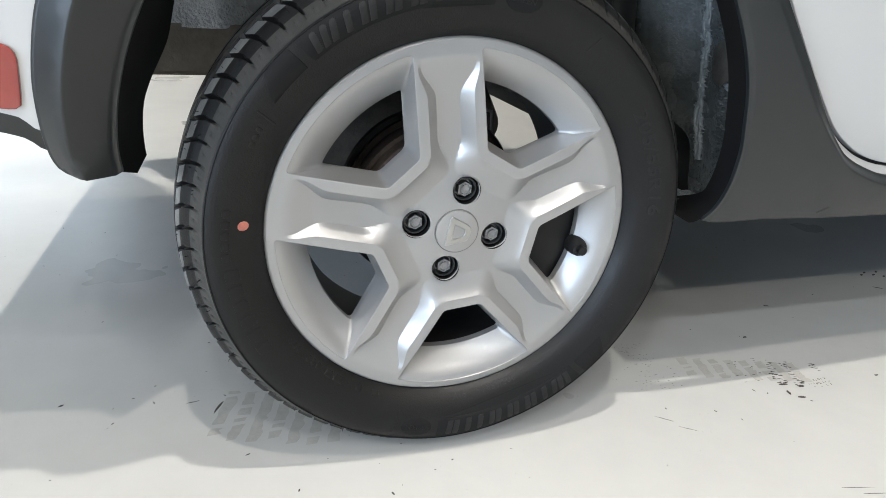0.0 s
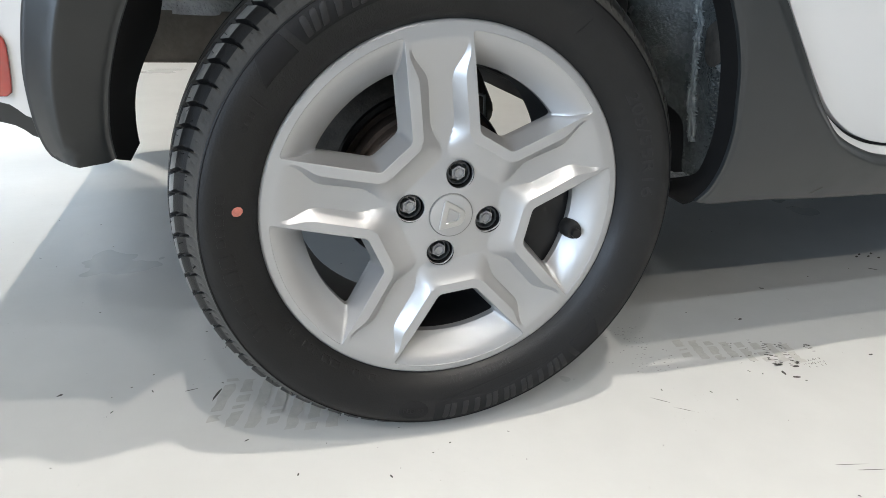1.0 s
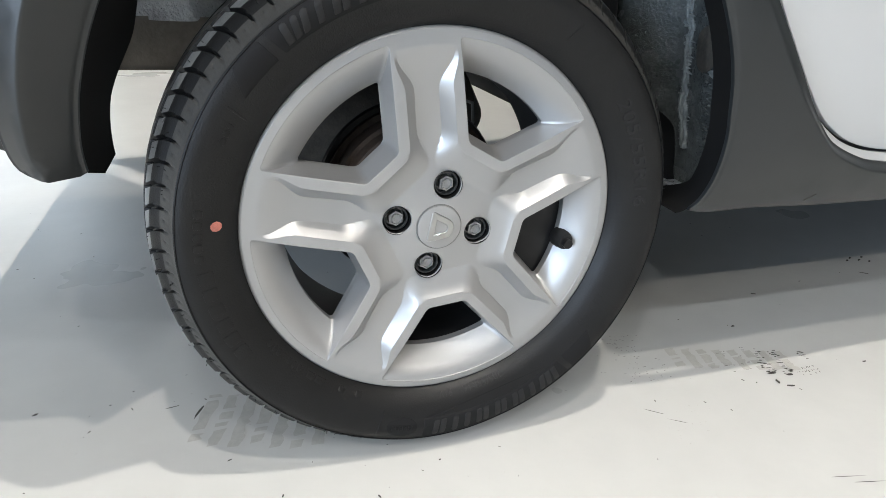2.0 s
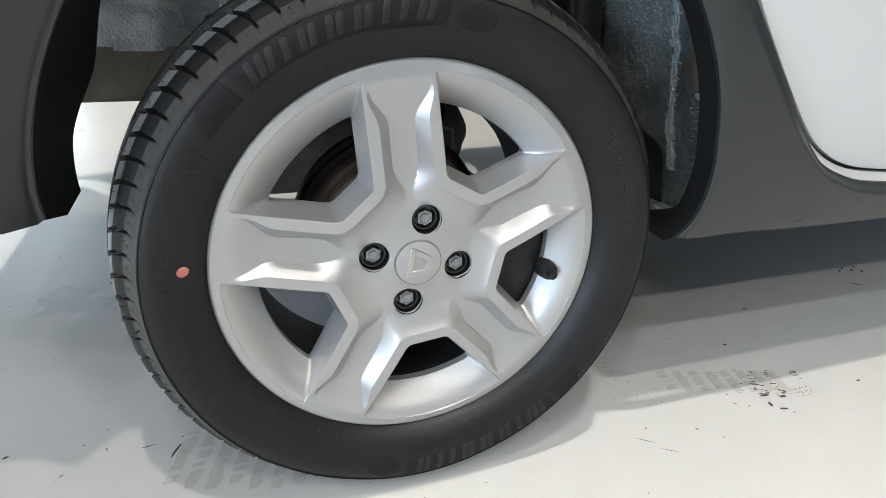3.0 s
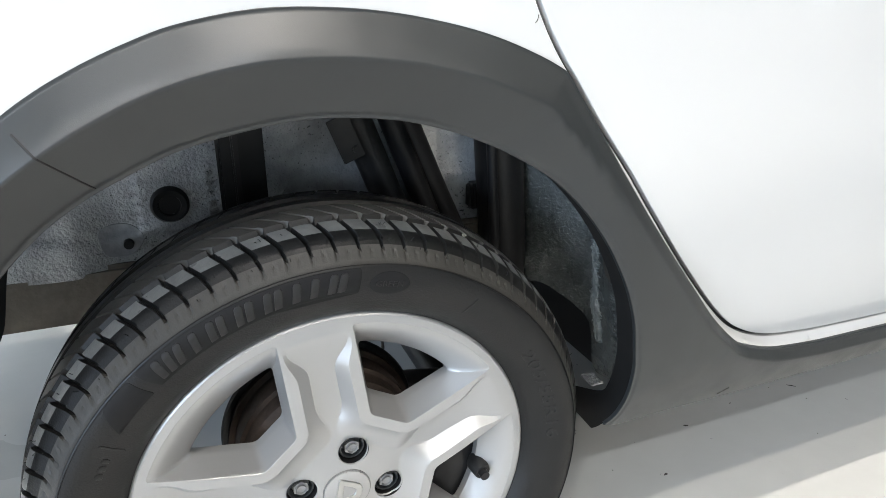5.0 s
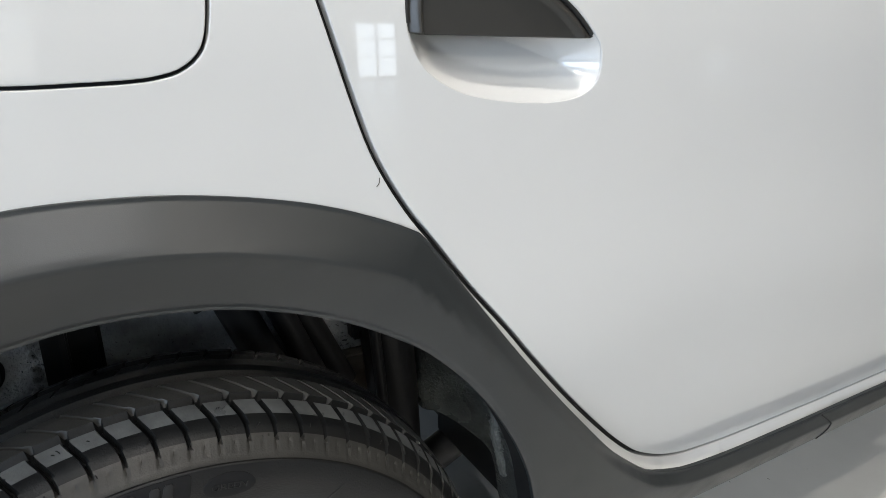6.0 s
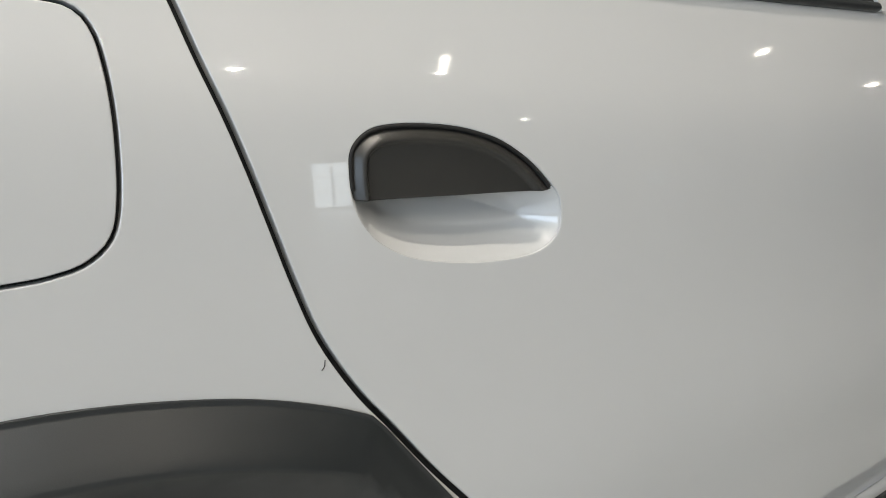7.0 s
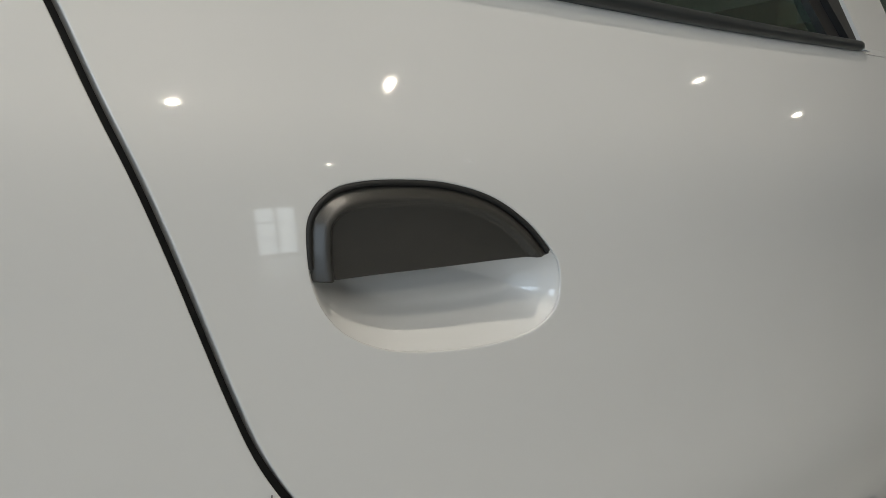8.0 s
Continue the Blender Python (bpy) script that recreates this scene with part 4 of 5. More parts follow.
for edge, low in wells:
    part("window_well", well_mesh(edge, low), wheel)
cap_y = float(cover_height(np.array([0.0]), np.array([HUB_Z]))[0])
part("centre_cap", revolve("centre_cap", [(0.0001, cap_y - 0.0022), (0.0245, cap_y - 0.0020), (0.0262, cap_y - 0.0012), (0.0264, cap_y + 0.004)], SILVER, 64), wheel)
part("cap_groove", revolve("cap_groove", [(0.0264, cap_y + 0.0005), (0.0266, cap_y - 0.0004), (0.0274, cap_y - 0.0004), (0.0276, cap_y + 0.002)], GREY_METAL, 64), wheel)
emblem = np.array([(-0.0115, -0.0180), (-0.0115, 0.0170), (0.0045, 0.0115), (0.0125, 0.0080), (0.0150, 0.0025), (0.0150, -0.0035), (0.0125, -0.0090), (0.0045, -0.0125)])
a = radians(10)
emblem = np.array([(x * math.cos(a) + z * math.sin(a), -x * math.sin(a) + z * math.cos(a)) for x, z in emblem])
inner = emblem * (0.66, 0.66) + (0.0004, 0)
part("cap_emblem", panel("cap_emblem", even(emblem + (0.0005, HUB_Z), 0.0018, True), lambda x, z: np.full_like(x, cap_y - 0.0042), CHROME, 0.004, holes=[even(inner + (0.0005, HUB_Z), 0.0016, True)], rim=0.002, roll=0.0014), wheel, "raised bright shield-shaped frame")


def bolt_mesh():
    bm = bmesh.new()
    spin = pose(0, 0, 0, 90)
    bmesh.ops.create_cone(bm, cap_ends=True, segments=32, radius1=0.0128, radius2=0.0115, depth=0.006, matrix=spin @ pose(0, 0, -0.005))
    bmesh.ops.create_cone(bm, cap_ends=True, segments=6, radius1=0.0098, radius2=0.0092, depth=0.012, matrix=spin @ pose(0, 0, 0.003))
    bmesh.ops.create_cone(bm, cap_ends=False, segments=24, radius1=0.0055, radius2=0.0060, depth=0.004, matrix=spin @ pose(0, 0, 0.0100))
    return from_bm("wheel_bolt", bm, BOLT, 30)


bolt, collar, well = bolt_mesh(), None, None
for a in BOLT_A:
    cx, cz = polar(0.0500, a)
    ob = part("wheel_bolt", bolt, wheel)
    ob.location = (cx, 0.0395, cz)
    if collar is None:
        n = 40
        prof = [(0.0172, 0.030), (0.0168, 0.036), (0.0160, 0.048), (0.0155, 0.060), (0.0001, 0.060)]
        v, f = [], []
        for k in range(n):
            t = 2 * math.pi * k / n
            v += [(r * math.cos(t), y, r * math.sin(t)) for r, y in prof]
        for k in range(n):
            p, q = k * len(prof), ((k + 1) % n) * len(prof)
            f += [(p + i, q + i, q + i + 1, p + i + 1) for i in range(len(prof) - 1)]
        collar = mesh_of("bolt_sleeve", v, f, BLACK, sharp=40)
    ob = part("bolt_sleeve", collar, wheel)
    ob.location = (cx, -0.0075, cz)
    if well is None:
        bm = bmesh.new()
        rings = [[bm.verts.new((r * math.cos(t), y, r * math.sin(t))) for t in np.linspace(0, 2 * math.pi, 37)[:-1]] for r, y in ((0.0118, 0.010), (0.0120, 0.0012), (0.0126, 0.0), (0.0142, 0.0), (0.0149, 0.0012), (0.0152, 0.010))]
        for r0, r1 in zip(rings, rings[1:]):
            for i in range(36):
                bm.faces.new((r0[i], r0[(i + 1) % 36], r1[(i + 1) % 36], r1[i]))
        bmesh.ops.recalc_face_normals(bm, faces=bm.faces)
        well = from_bm("bolt_collar", bm, PLASTIC, 40)
    ob = part("bolt_collar", well, wheel)
    ob.location = (cx, 0.0305, cz)

part("steel_web", panel("steel_web", even(np.array([polar(0.096, a) for a in np.linspace(70, 136, 12)] + [polar(0.1835, a) for a in np.linspace(136, 70, 20)]), 0.006, True), lambda x, z: 0.073 - 0.012 * ease(0.10, 0.18, np.hypot(x, z - HUB_Z)), STEEL, 0.012, rim=0.004, roll=0.001), wheel)

# black steel spokes right behind the silver ones
steel_holes = [grown(low, 0.0012) for edge, low in wells]
part("steel_disc", panel("steel_disc", [polar(0.190, a) for a in np.linspace(0, 360, 121)[:-1]], lambda x, z: 0.0505 + 0.0 * x, STEEL, 0.012, holes=steel_holes, rim=0.006, roll=0.001), wheel)
# valve on the rim
vx, vz = polar(0.181, 102.5)
part("valve", tube("valve", [(vx + 0.010, 0.060, vz - 0.002), (vx, 0.047, vz), (vx - 0.002, 0.031, vz), (vx - 0.002, 0.029, vz)], 0.007, SEAL, 18, radii=[0.013, 0.0145, 0.0105, 0.0095]), wheel, "black rubber valve with a cap")
part("valve_cap", tube("valve_cap", [(vx - 0.002, 0.031, vz), (vx - 0.002, 0.021, vz)], 0.006, BLACK, 16), wheel)

# brake drum and axle
drum = part("brake_drum", revolve("brake_drum", [(0.02, 0.068), (0.070, 0.068), (0.078, 0.076), (0.098, 0.080), (0.103, 0.084), (0.104, 0.104), (0.109, 0.106), (0.109, 0.136), (0.116, 0.138), (0.116, 0.146), (0.02, 0.148)], RUST, 96), car, "rusty iron brake drum")
part("backing_plate", revolve("backing_plate", [(0.02, 0.148), (0.122, 0.149), (0.124, 0.154), (0.02, 0.156)], STEEL, 64), car)
part("rear_axle", tube("rear_axle", [(0.02, 0.155, HUB_Z), (0.05, 0.26, HUB_Z - 0.005), (0.12, 0.30, HUB_Z - 0.075), (0.26, 0.32, HUB_Z - 0.11), (0.44, 0.32, HUB_Z - 0.03)], 0.028, STEEL, 20), car)
part("axle_beam", tube("axle_beam", [(0.26, 0.32, HUB_Z - 0.11), (0.26, 1.25, HUB_Z - 0.11)], 0.038, STEEL, 20), car)
part("brake_hose", tube("brake_hose", curve([(0.024, 0.143, 0.388), (0.050, 0.162, 0.445), (0.068, 0.173, 0.456), (0.080, 0.186, 0.438), (0.074, 0.205, 0.405), (0.060, 0.235, 0.385)], 6), 0.006, BLACK, 12), car)
part("brake_bracket", tube("brake_bracket", [(0.056, 0.151, 0.432), (0.084, 0.154, 0.424), (0.087, 0.157, 0.396)], 0.0022, GREY_METAL, 8), car)

# ---- car: wheel house ----
def house_y(x, z):
    plate = ease(-0.181, -0.176, x) * (1 - ease(-0.096, -0.091, x)) * ease(0.552, 0.557, z) * (1 - ease(0.622, 0.627, z))
    return 0.264 - 0.003 * plate + 0.005 * np.sin(9 * x) - 0.006 * ease(0.02, 0.16, x) + 0.006 * ease(0.565, 0.58, z + 0.02 * np.sin(20 * x)) - 0.012 * ease(-0.2, -0.26, x)


house = part("wheel_house", panel("wheel_house", even(np.array([(-0.36, 0.512), (0.45, 0.512), (0.45, 0.84), (-0.36, 0.84)]), 0.02, True),
                                  house_y, UNDER, 0.007, rim=0.03), car, "grey underseal-coated inner wheel house")
part("chassis_rail", box("chassis_rail", -0.62, 0.50, 0.250, 0.36, 0.452, 0.522, RAIL, 0.006), car, "dusty brown chassis rail")
part("house_plug", revolve("house_plug", [(0.0001, 0.258), (0.012, 0.258), (0.013, 0.254), (0.019, 0.253), (0.022, 0.257), (0.0225, 0.270)], BLACK, 40), house).location = (-0.143, 0.0, 0.588 - HUB_Z)
part("primer_patch", panel("primer_patch", even(curve([(-0.203 + 0.023 * math.cos(t) * (1 + 0.12 * math.sin(3 * t + 1)), 0.5495 + 0.021 * math.sin(t) * (1 + 0.1 * math.cos(2 * t))) for t in np.linspace(0, 2 * math.pi, 17)[:-1]], 3, True), 0.004, True), lambda x, z: house_y(x, z) - 0.0012, PATCH, 0.006, rim=0.0012, roll=0.0012), house, "pale bare primer patch")
part("patch_hole", revolve("patch_hole", [(0.0001, 0.2505), (0.0055, 0.2505), (0.006, 0.262)], BLACK, 24), house).location = (-0.194, 0, 0.546 - HUB_Z)
part("black_strap", box("black_strap", -0.085, -0.030, 0.236, 0.248, 0.46, 0.84, BLACK, 0.004), car, "black plastic strap").rotation_euler = (0, 0, 0)
part("strap_ridge", box("strap_ridge", -0.068, -0.060, 0.230, 0.237, 0.46, 0.84, STEEL, 0.002), car)
part("shock_absorber", tube("shock_absorber", [(0.163, 0.233, 0.48), (0.119, 0.234, 0.585), (0.027, 0.236, 0.82)], 0.021, STEEL, 24), car, "black shock absorber")
part("shock_tube", tube("shock_tube", [(0.203, 0.229, 0.485), (0.162, 0.230, 0.589), (0.068, 0.232, 0.825)], 0.015, BLACK, 24), car)
part("bump_stop", tube("bump_stop", [(0.232, 0.241, 0.49), (0.185, 0.243, 0.594), (0.087, 0.247, 0.827)], 0.017, BLACK, 24), car)
tag = part("part_tag", box("part_tag", -0.014, 0.014, -0.002, 0.002, -0.028, 0.028, STEEL, 0.001), car, "small dark metal tag")
tag.matrix_basis = pose(0.062, 0.205, 0.664, 0, -22, 0)
part("tag_bolt", tube("tag_bolt", [(0.006, -0.001, -0.016), (0.006, -0.006, -0.016)], 0.0045, STEEL, 6), tag)
part("filler_pipe", tube("filler_pipe", [(0.302, 0.232, 0.33), (0.294, 0.230, 0.491), (0.279, 0.226, 0.644), (0.24, 0.218, 0.838)], 0.034, BLACK, 24), car, "black plastic filler pipe")
part("filler_rib", tube("filler_rib", [(0.270, 0.196, 0.40), (0.263, 0.194, 0.512), (0.249, 0.190, 0.659), (0.222, 0.182, 0.81)], 0.007, BLACK, 12), car)
part("pipe_clip", box("pipe_clip", 0.245, 0.279, 0.236, 0.258, 0.543, 0.580, BLACK, 0.004), car)

# front wall of the wheel house with its welded flange and seam


def turned(me, f):
    for v in me.vertices:
        v.co = f(v.co)
    me.update()
    return me


def front_depth(y, z):
    return 0.402 - 0.065 * ease(0.12, 0.24, y) - 0.055 * ease(0.40, 0.80, z) - 0.008 * (1 - ease(0.088, 0.098, y)) * ease(0.3, 0.6, z) + 0.007 * np.sin(22 * z + 9 * y)


front_outline = even(curve([(0.036, 0.79), (0.036, 0.57), (0.038, 0.43), (0.050, 0.347), (0.082, 0.318), (0.120, 0.304), (0.134, 0.318), (0.138, 0.381), (0.157, 0.405), (0.195, 0.43), (0.232, 0.44), (0.236, 0.59), (0.236, 0.79), (0.15, 0.792)], 4, True), 0.008, True)
front = part("house_front", turned(panel("house_front", front_outline, front_depth, UNDER_DARK, 0.010, rim=0.004, sharp=60), lambda c: Vector((c.y, c.x, c.z))), car, "dark grey underseal-coated front wall of the wheel house")
SEAM = np.array([(0.352, 0.118), (0.378, 0.120), (0.412, 0.126), (0.454, 0.127), (0.52, 0.132), (0.582, 0.141), (0.785, 0.157)])


def seam_strand(k):
    """One ragged strand of brushed-on sealant down the seam."""
    pts, radii = [], []
    for z in np.linspace(0.360, 0.78, 170):
        y = float(np.interp(z, SEAM[:, 0], SEAM[:, 1])) + 0.0045 * noise.noise((z * 45, k * 7.3, 0)) + (k - 1) * 0.0028
        pts.append((float(front_depth(np.array(y), np.array(z))) - 0.0015 - 0.002 * noise.noise((z * 80, k, 4)), y, z))
        radii.append(max(0.0007, 0.0024 + 0.0028 * noise.noise((z * 130, 3, k)) + (0.0012 if z < 0.44 else 0.0)))
    return tube("strand", pts, 0.003, SEALANT, 7, radii=radii)


def lump_ridge(z0, z1, y0, y1, n, mat):
    """A line of small crinkles in the coating."""
    lumps = []
    for i in range(n):
        t = i / (n - 1)
        z, y = z0 + (z1 - z0) * t, y0 + (y1 - y0) * t + rng.uniform(-0.006, 0.006)
        x = float(front_depth(np.array(y), np.array(z)))
        tilt, size = rng.uniform(-0.6, 0.9), rng.uniform(0.003, 0.008)
        pts = [(x - 0.0005 - 0.0016 * math.sin(math.pi * u), y + size * (u - 0.5) * 2, z + size * (u - 0.5) * tilt) for u in np.linspace(0, 1, 5)]
        lumps.append(tube("lump", pts, 0.0015, mat, 6, radii=[0.0005, 0.0014, 0.0018, 0.0013, 0.0005]))
    return joined("coating_ridge", lumps, mat)


rng = random.Random(41)
part("seam_bead", joined("seam_bead", [seam_strand(k) for k in range(3)], SEALANT), front, "rough pale seam sealant")
tagged(part("coating_ridge", lump_ridge(0.37, 0.455, 0.122, 0.128, 46, SEALANT), front), kind="stuff")
tagged(part("coating_ridge", lump_ridge(0.455, 0.63, 0.128, 0.146, 60, SEALANT), front), kind="stuff")
tagged(part("coating_ridge", lump_ridge(0.33, 0.47, 0.078, 0.079, 70, UNDER_DARK), front), kind="stuff")
tagged(part("coating_ridge", lump_ridge(0.458, 0.475, 0.040, 0.076, 22, SEALANT), front), kind="stuff")
tagged(part("coating_ridge", lump_ridge(0.54, 0.585, 0.115, 0.060, 40, UNDER_DARK), front), kind="stuff")
part("dull_pad", turned(panel("dull_pad", even(curve([(0.106, 0.477), (0.082, 0.473), (0.068, 0.493), (0.074, 0.520), (0.096, 0.529), (0.114, 0.515)], 5, True), 0.004, True), lambda y, z: front_depth(y, z) - 0.0022, BROWN, 0.008, rim=0.0025, roll=0.0015), lambda c: Vector((c.y, c.x, c.z))), front, "dull brown dusty patch")
part("flange_tab", box("flange_tab", 0.372, 0.392, 0.084, 0.112, 0.3115, 0.3160, UNDER, 0.001), front)

# added black sheet that stands for the shaded cavity behind the front wall
part("cavity_backing", box("cavity_backing", 0.422, 0.45, 0.12, 0.34, 0.295, 0.79, BLACK, 0.004), car)

# ---- car: the rest of the shell ----
part("underbody", box("underbody", 0.44, 3.2, 0.12, 1.52, 0.28, 0.34, BLACK, 0.02), car, "black underbody")
part("sill_inner", box("sill_inner", 0.46, 2.6, 0.07, 0.14, 0.295, 0.40, BLACK, 0.01), car)
part("silencer", tube("silencer", [(-0.16, 0.62, 0.31), (-0.15, 0.60, 0.31), (0.22, 0.60, 0.31), (0.23, 0.62, 0.31)], 0.10, BROWN, 24, radii=[0.05, 0.10, 0.10, 0.05]), car, "dusty exhaust silencer")
part("boot_floor", box("boot_floor", -0.62, 0.42, 0.36, 1.30, 0.455, 0.515, BLACK, 0.01), car)
part("rear_panel", box("rear_panel", -0.74, -0.70, 0.12, 1.54, 0.42, 1.11, PAINT, 0.015), car)


def far_body(name, outline, mat, rim):
    return turned(panel(name, even(np.array(outline, float), 0.05, True), body, mat, 0.08, rim=rim), lambda c: Vector((c.x, 1.66 - c.y, c.z)))


part("far_side", far_body("far_side", [(-0.70, 0.42), (-0.36, 0.42), (-0.33, 0.56), (-0.22, 0.68), (0, 0.74), (0.22, 0.68), (0.33, 0.5), (0.36, 0.30), (2.25, 0.30), (2.28, 0.5), (2.4, 0.66), (2.6, 0.73), (2.8, 0.66), (2.92, 0.5), (2.96, 0.40), (3.25, 0.42), (3.25, 0.86), (2.2, 1.06), (-0.70, 1.11)], PAINT, 0.02), car)
part("front_side", panel("front_side", even(np.array([(1.37, 0.30), (2.25, 0.30), (2.28, 0.5), (2.4, 0.66), (2.6, 0.73), (2.8, 0.66), (2.92, 0.5), (2.96, 0.40), (3.25, 0.42), (3.25, 0.86), (2.2, 1.06), (1.37, 1.105)]), 0.02, True), body, PAINT, 0.03, rim=0.02), car, "white painted front door and wing")
bm = bmesh.new()
top = [(-0.68, 1.11), (-0.54, 1.45), (-0.32, 1.54), (0.4, 1.58), (1.2, 1.57), (1.6, 1.49), (2.25, 1.06), (3.0, 0.92), (3.28, 0.76)]
rows_ = []
for x, z in top:
    inset = 0.02 + 0.42 * max(0, z - 1.09)
    rows_.append([bm.verts.new((x, y, z - 0.03 * (2 * (y - 0.83)) ** 2)) for y in np.linspace(inset, 1.66 - inset, 12)])
for r0, r1 in zip(rows_, rows_[1:]):
    for i in range(11):
        bm.faces.new((r0[i], r1[i], r1[i + 1], r0[i + 1]))
part("roof", from_bm("roof", bm, PAINT, 30), car, "white painted roof and bonnet")
part("nose", box("nose", 3.25, 3.33, 0.10, 1.56, 0.35, 0.74, PAINT, 0.03), car)

# glass house of the near side, leaning in above the belt
LEAN_IN = 0.42


def above(x, z, out=0.0):
    return (x, float(body(0.69, 1.092)) + LEAN_IN * (z - 1.092) - out, z)


def slab(name, poly, mat, out, thick):
    """A flat piece in the leaning window plane; poly in (x, z)."""
    n = len(poly)
    verts = [above(x, z, out) for x, z in poly] + [tuple(np.add(above(x, z, out), (0, thick, 0))) for x, z in poly]
    faces = [tuple(range(n)), tuple(range(2 * n - 1, n - 1, -1))] + [(i, i + n, (i + 1) % n + n, (i + 1) % n) for i in range(n)]
    return mesh_of(name, verts, faces, mat, sharp=30)


part("window_glass", slab("window_glass", [(0.10, 1.084), (0.957, 1.101), (0.925, 1.48), (0.30, 1.50)], GLASS, -0.012, 0.004), door, "green tinted side glass").visible_shadow = False
trim_pts = [(x, float(body(x, z)) - 0.002, z + 0.0015) for x, z in belt[belt[:, 0] < 0.9680]]
trim_end = (0.9715, float(body(0.9715, 1.105)) - 0.002, 1.1060)
trim = tube("belt_trim", [trim_end] + trim_pts, 0.0064, PLASTIC, 16, radii=[0.004] + [0.0064] * len(trim_pts))
part("belt_trim", trim, door, "dark grey belt moulding under the glass")
part("window_post", slab("window_post", [(0.946, 1.104), (0.968, 1.104), (0.961, 1.16), (0.938, 1.46), (0.903, 1.46), (0.922, 1.155)], SEAL, 0.004, 0.02), door, "black window channel")
part("inner_channel", slab("inner_channel", [(0.902, 1.101), (0.944, 1.103), (0.920, 1.155), (0.898, 1.46), (0.858, 1.46), (0.884, 1.15)], BLACK, -0.004, 0.01), door)
part("door_frame", slab("door_frame", [(0.9705, 1.101), (0.987, 1.101), (0.984, 1.16), (0.965, 1.48), (0.940, 1.48), (0.964, 1.16)], PAINT, 0.008, 0.03), door)
part("door_pillar", slab("door_pillar", [(0.990, 1.099), (1.150, 1.104), (1.130, 1.48), (0.968, 1.48), (0.987, 1.16)], PAINT, 0.002, 0.03), door)
part("rear_pillar", slab("rear_pillar", [(-0.62, 1.095), (0.06, 1.086), (0.098, 1.084), (0.295, 1.48), (0.0, 1.52), (-0.42, 1.46)], PAINT, 0.0, 0.04), car)
part("roof_rail", slab("roof_rail", [(0.295, 1.48), (1.6, 1.46), (1.5, 1.52), (0.0, 1.54)], PAINT, 0.0, 0.04), car)
part("front_glass", slab("front_glass", [(1.156, 1.112), (2.15, 1.07), (1.68, 1.45), (1.136, 1.46)], GLASS, -0.01, 0.004), car).visible_shadow = False
part("cabin_floor", box("cabin_floor", 0.62, 2.2, 0.14, 1.52, 0.36, 0.40, DARK_CABIN), car)
part("door_card", box("door_card", 0.52, 1.05, 0.06, 0.09, 0.45, 1.05, DARK_CABIN, 0.01), door)
part("rear_seat", box("rear_seat", 0.10, 0.30, 0.46, 1.20, 0.52, 1.24, DARK_CABIN, 0.05), car, "dark fabric rear seat")
part("front_seat", box("front_seat", 1.25, 1.43, 0.20, 0.66, 0.45, 1.26, DARK_CABIN, 0.05), car, "dark fabric front seat")

# the other three wheels
spare = [ob for ob in wheel.children if ob.name.split(".")[0] in ("tyre", "wheel_cover", "window_well", "centre_cap", "steel_disc")]
for x, m in ((0.0, pose(0.0, 1.66, 0, 0, 0, 180)), (2.6, pose(2.6, 0, 0)), (2.6, pose(2.6, 1.66, 0, 0, 0, 180))):
    twin = part("wheel", wheel.data, car)
    twin.matrix_basis = m
    for ob in spare:
        part(ob.name.split(".")[0], ob.data, twin)

# ---- another parked car, mirrored in the door ----


def loft(name, sections, mat, sharp=40):
    """A closed body from rings of equal length."""
    n = len(sections[0])
    verts = [v for ring_ in sections for v in ring_]
    faces = [(k * n + i, k * n + (i + 1) % n, (k + 1) * n + (i + 1) % n, (k + 1) * n + i) for k in range(len(sections) - 1) for i in range(n)]
    faces += [tuple(range(n))[::-1], tuple(range((len(sections) - 1) * n, len(sections) * n))]
    return mesh_of(name, verts, faces, mat, sharp)


DARK_PAINT = material("slate_paint", (0.055, 0.065, 0.085), 0.35, coat=1.0, var=0.03, scale=3)
DARK_GLASS = material("dark_glass", (0.02, 0.024, 0.026), 0.06, var=0.1, scale=5)
other = tagged(new("parked_car"), "slate blue hatchback parked across the showroom floor", "car")
low = [(-2.0, 0.34, 0.62, 0.74), (-1.9, 0.24, 0.80, 0.82), (-1.2, 0.20, 0.95, 0.86), (-0.4, 0.20, 0.98, 0.87), (0.9, 0.20, 0.97, 0.87), (1.7, 0.22, 1.0, 0.85), (1.98, 0.30, 0.98, 0.78)]
part("body", loft("body", [[(x, -w, z0 + 0.12), (x, -w + 0.10, z0), (x, w - 0.10, z0), (x, w, z0 + 0.12), (x, w, z1 - 0.10), (x, w - 0.07, z1), (x, -w + 0.07, z1), (x, -w, z1 - 0.10)] for x, z0, z1, w in low], DARK_PAINT), other)
high = [(-1.15, 0.95, 0.97, 0.74), (-0.45, 0.96, 1.38, 0.62), (0.1, 0.96, 1.47, 0.60), (1.1, 0.97, 1.46, 0.60), (1.75, 0.98, 1.20, 0.64), (1.92, 0.97, 1.0, 0.70)]
part("cabin_glass", loft("cabin_glass", [[(x, -0.80, z0), (x, 0.80, z0), (x, w, z1), (x, -w, z1)] for x, z0, z1, w in high], DARK_GLASS), other, "dark cabin windows")
part("roof", loft("roof", [[(x, -w - 0.01, z1 - 0.03), (x, w + 0.01, z1 - 0.03), (x, w - 0.03, z1 + 0.012), (x, -w + 0.03, z1 + 0.012)] for x, z0, z1, w in high[1:5]], DARK_PAINT), other)
for wx in (-1.28, 1.30):
    for wy, turn_ in ((-0.80, 0), (0.80, 180)):
        rim_ = part("wheel", wheel.data, other)
        rim_.matrix_basis = pose(wx, wy, 0, 0, 0, turn_)
        for ob in spare:
            part(ob.name.split(".")[0], ob.data, rim_)
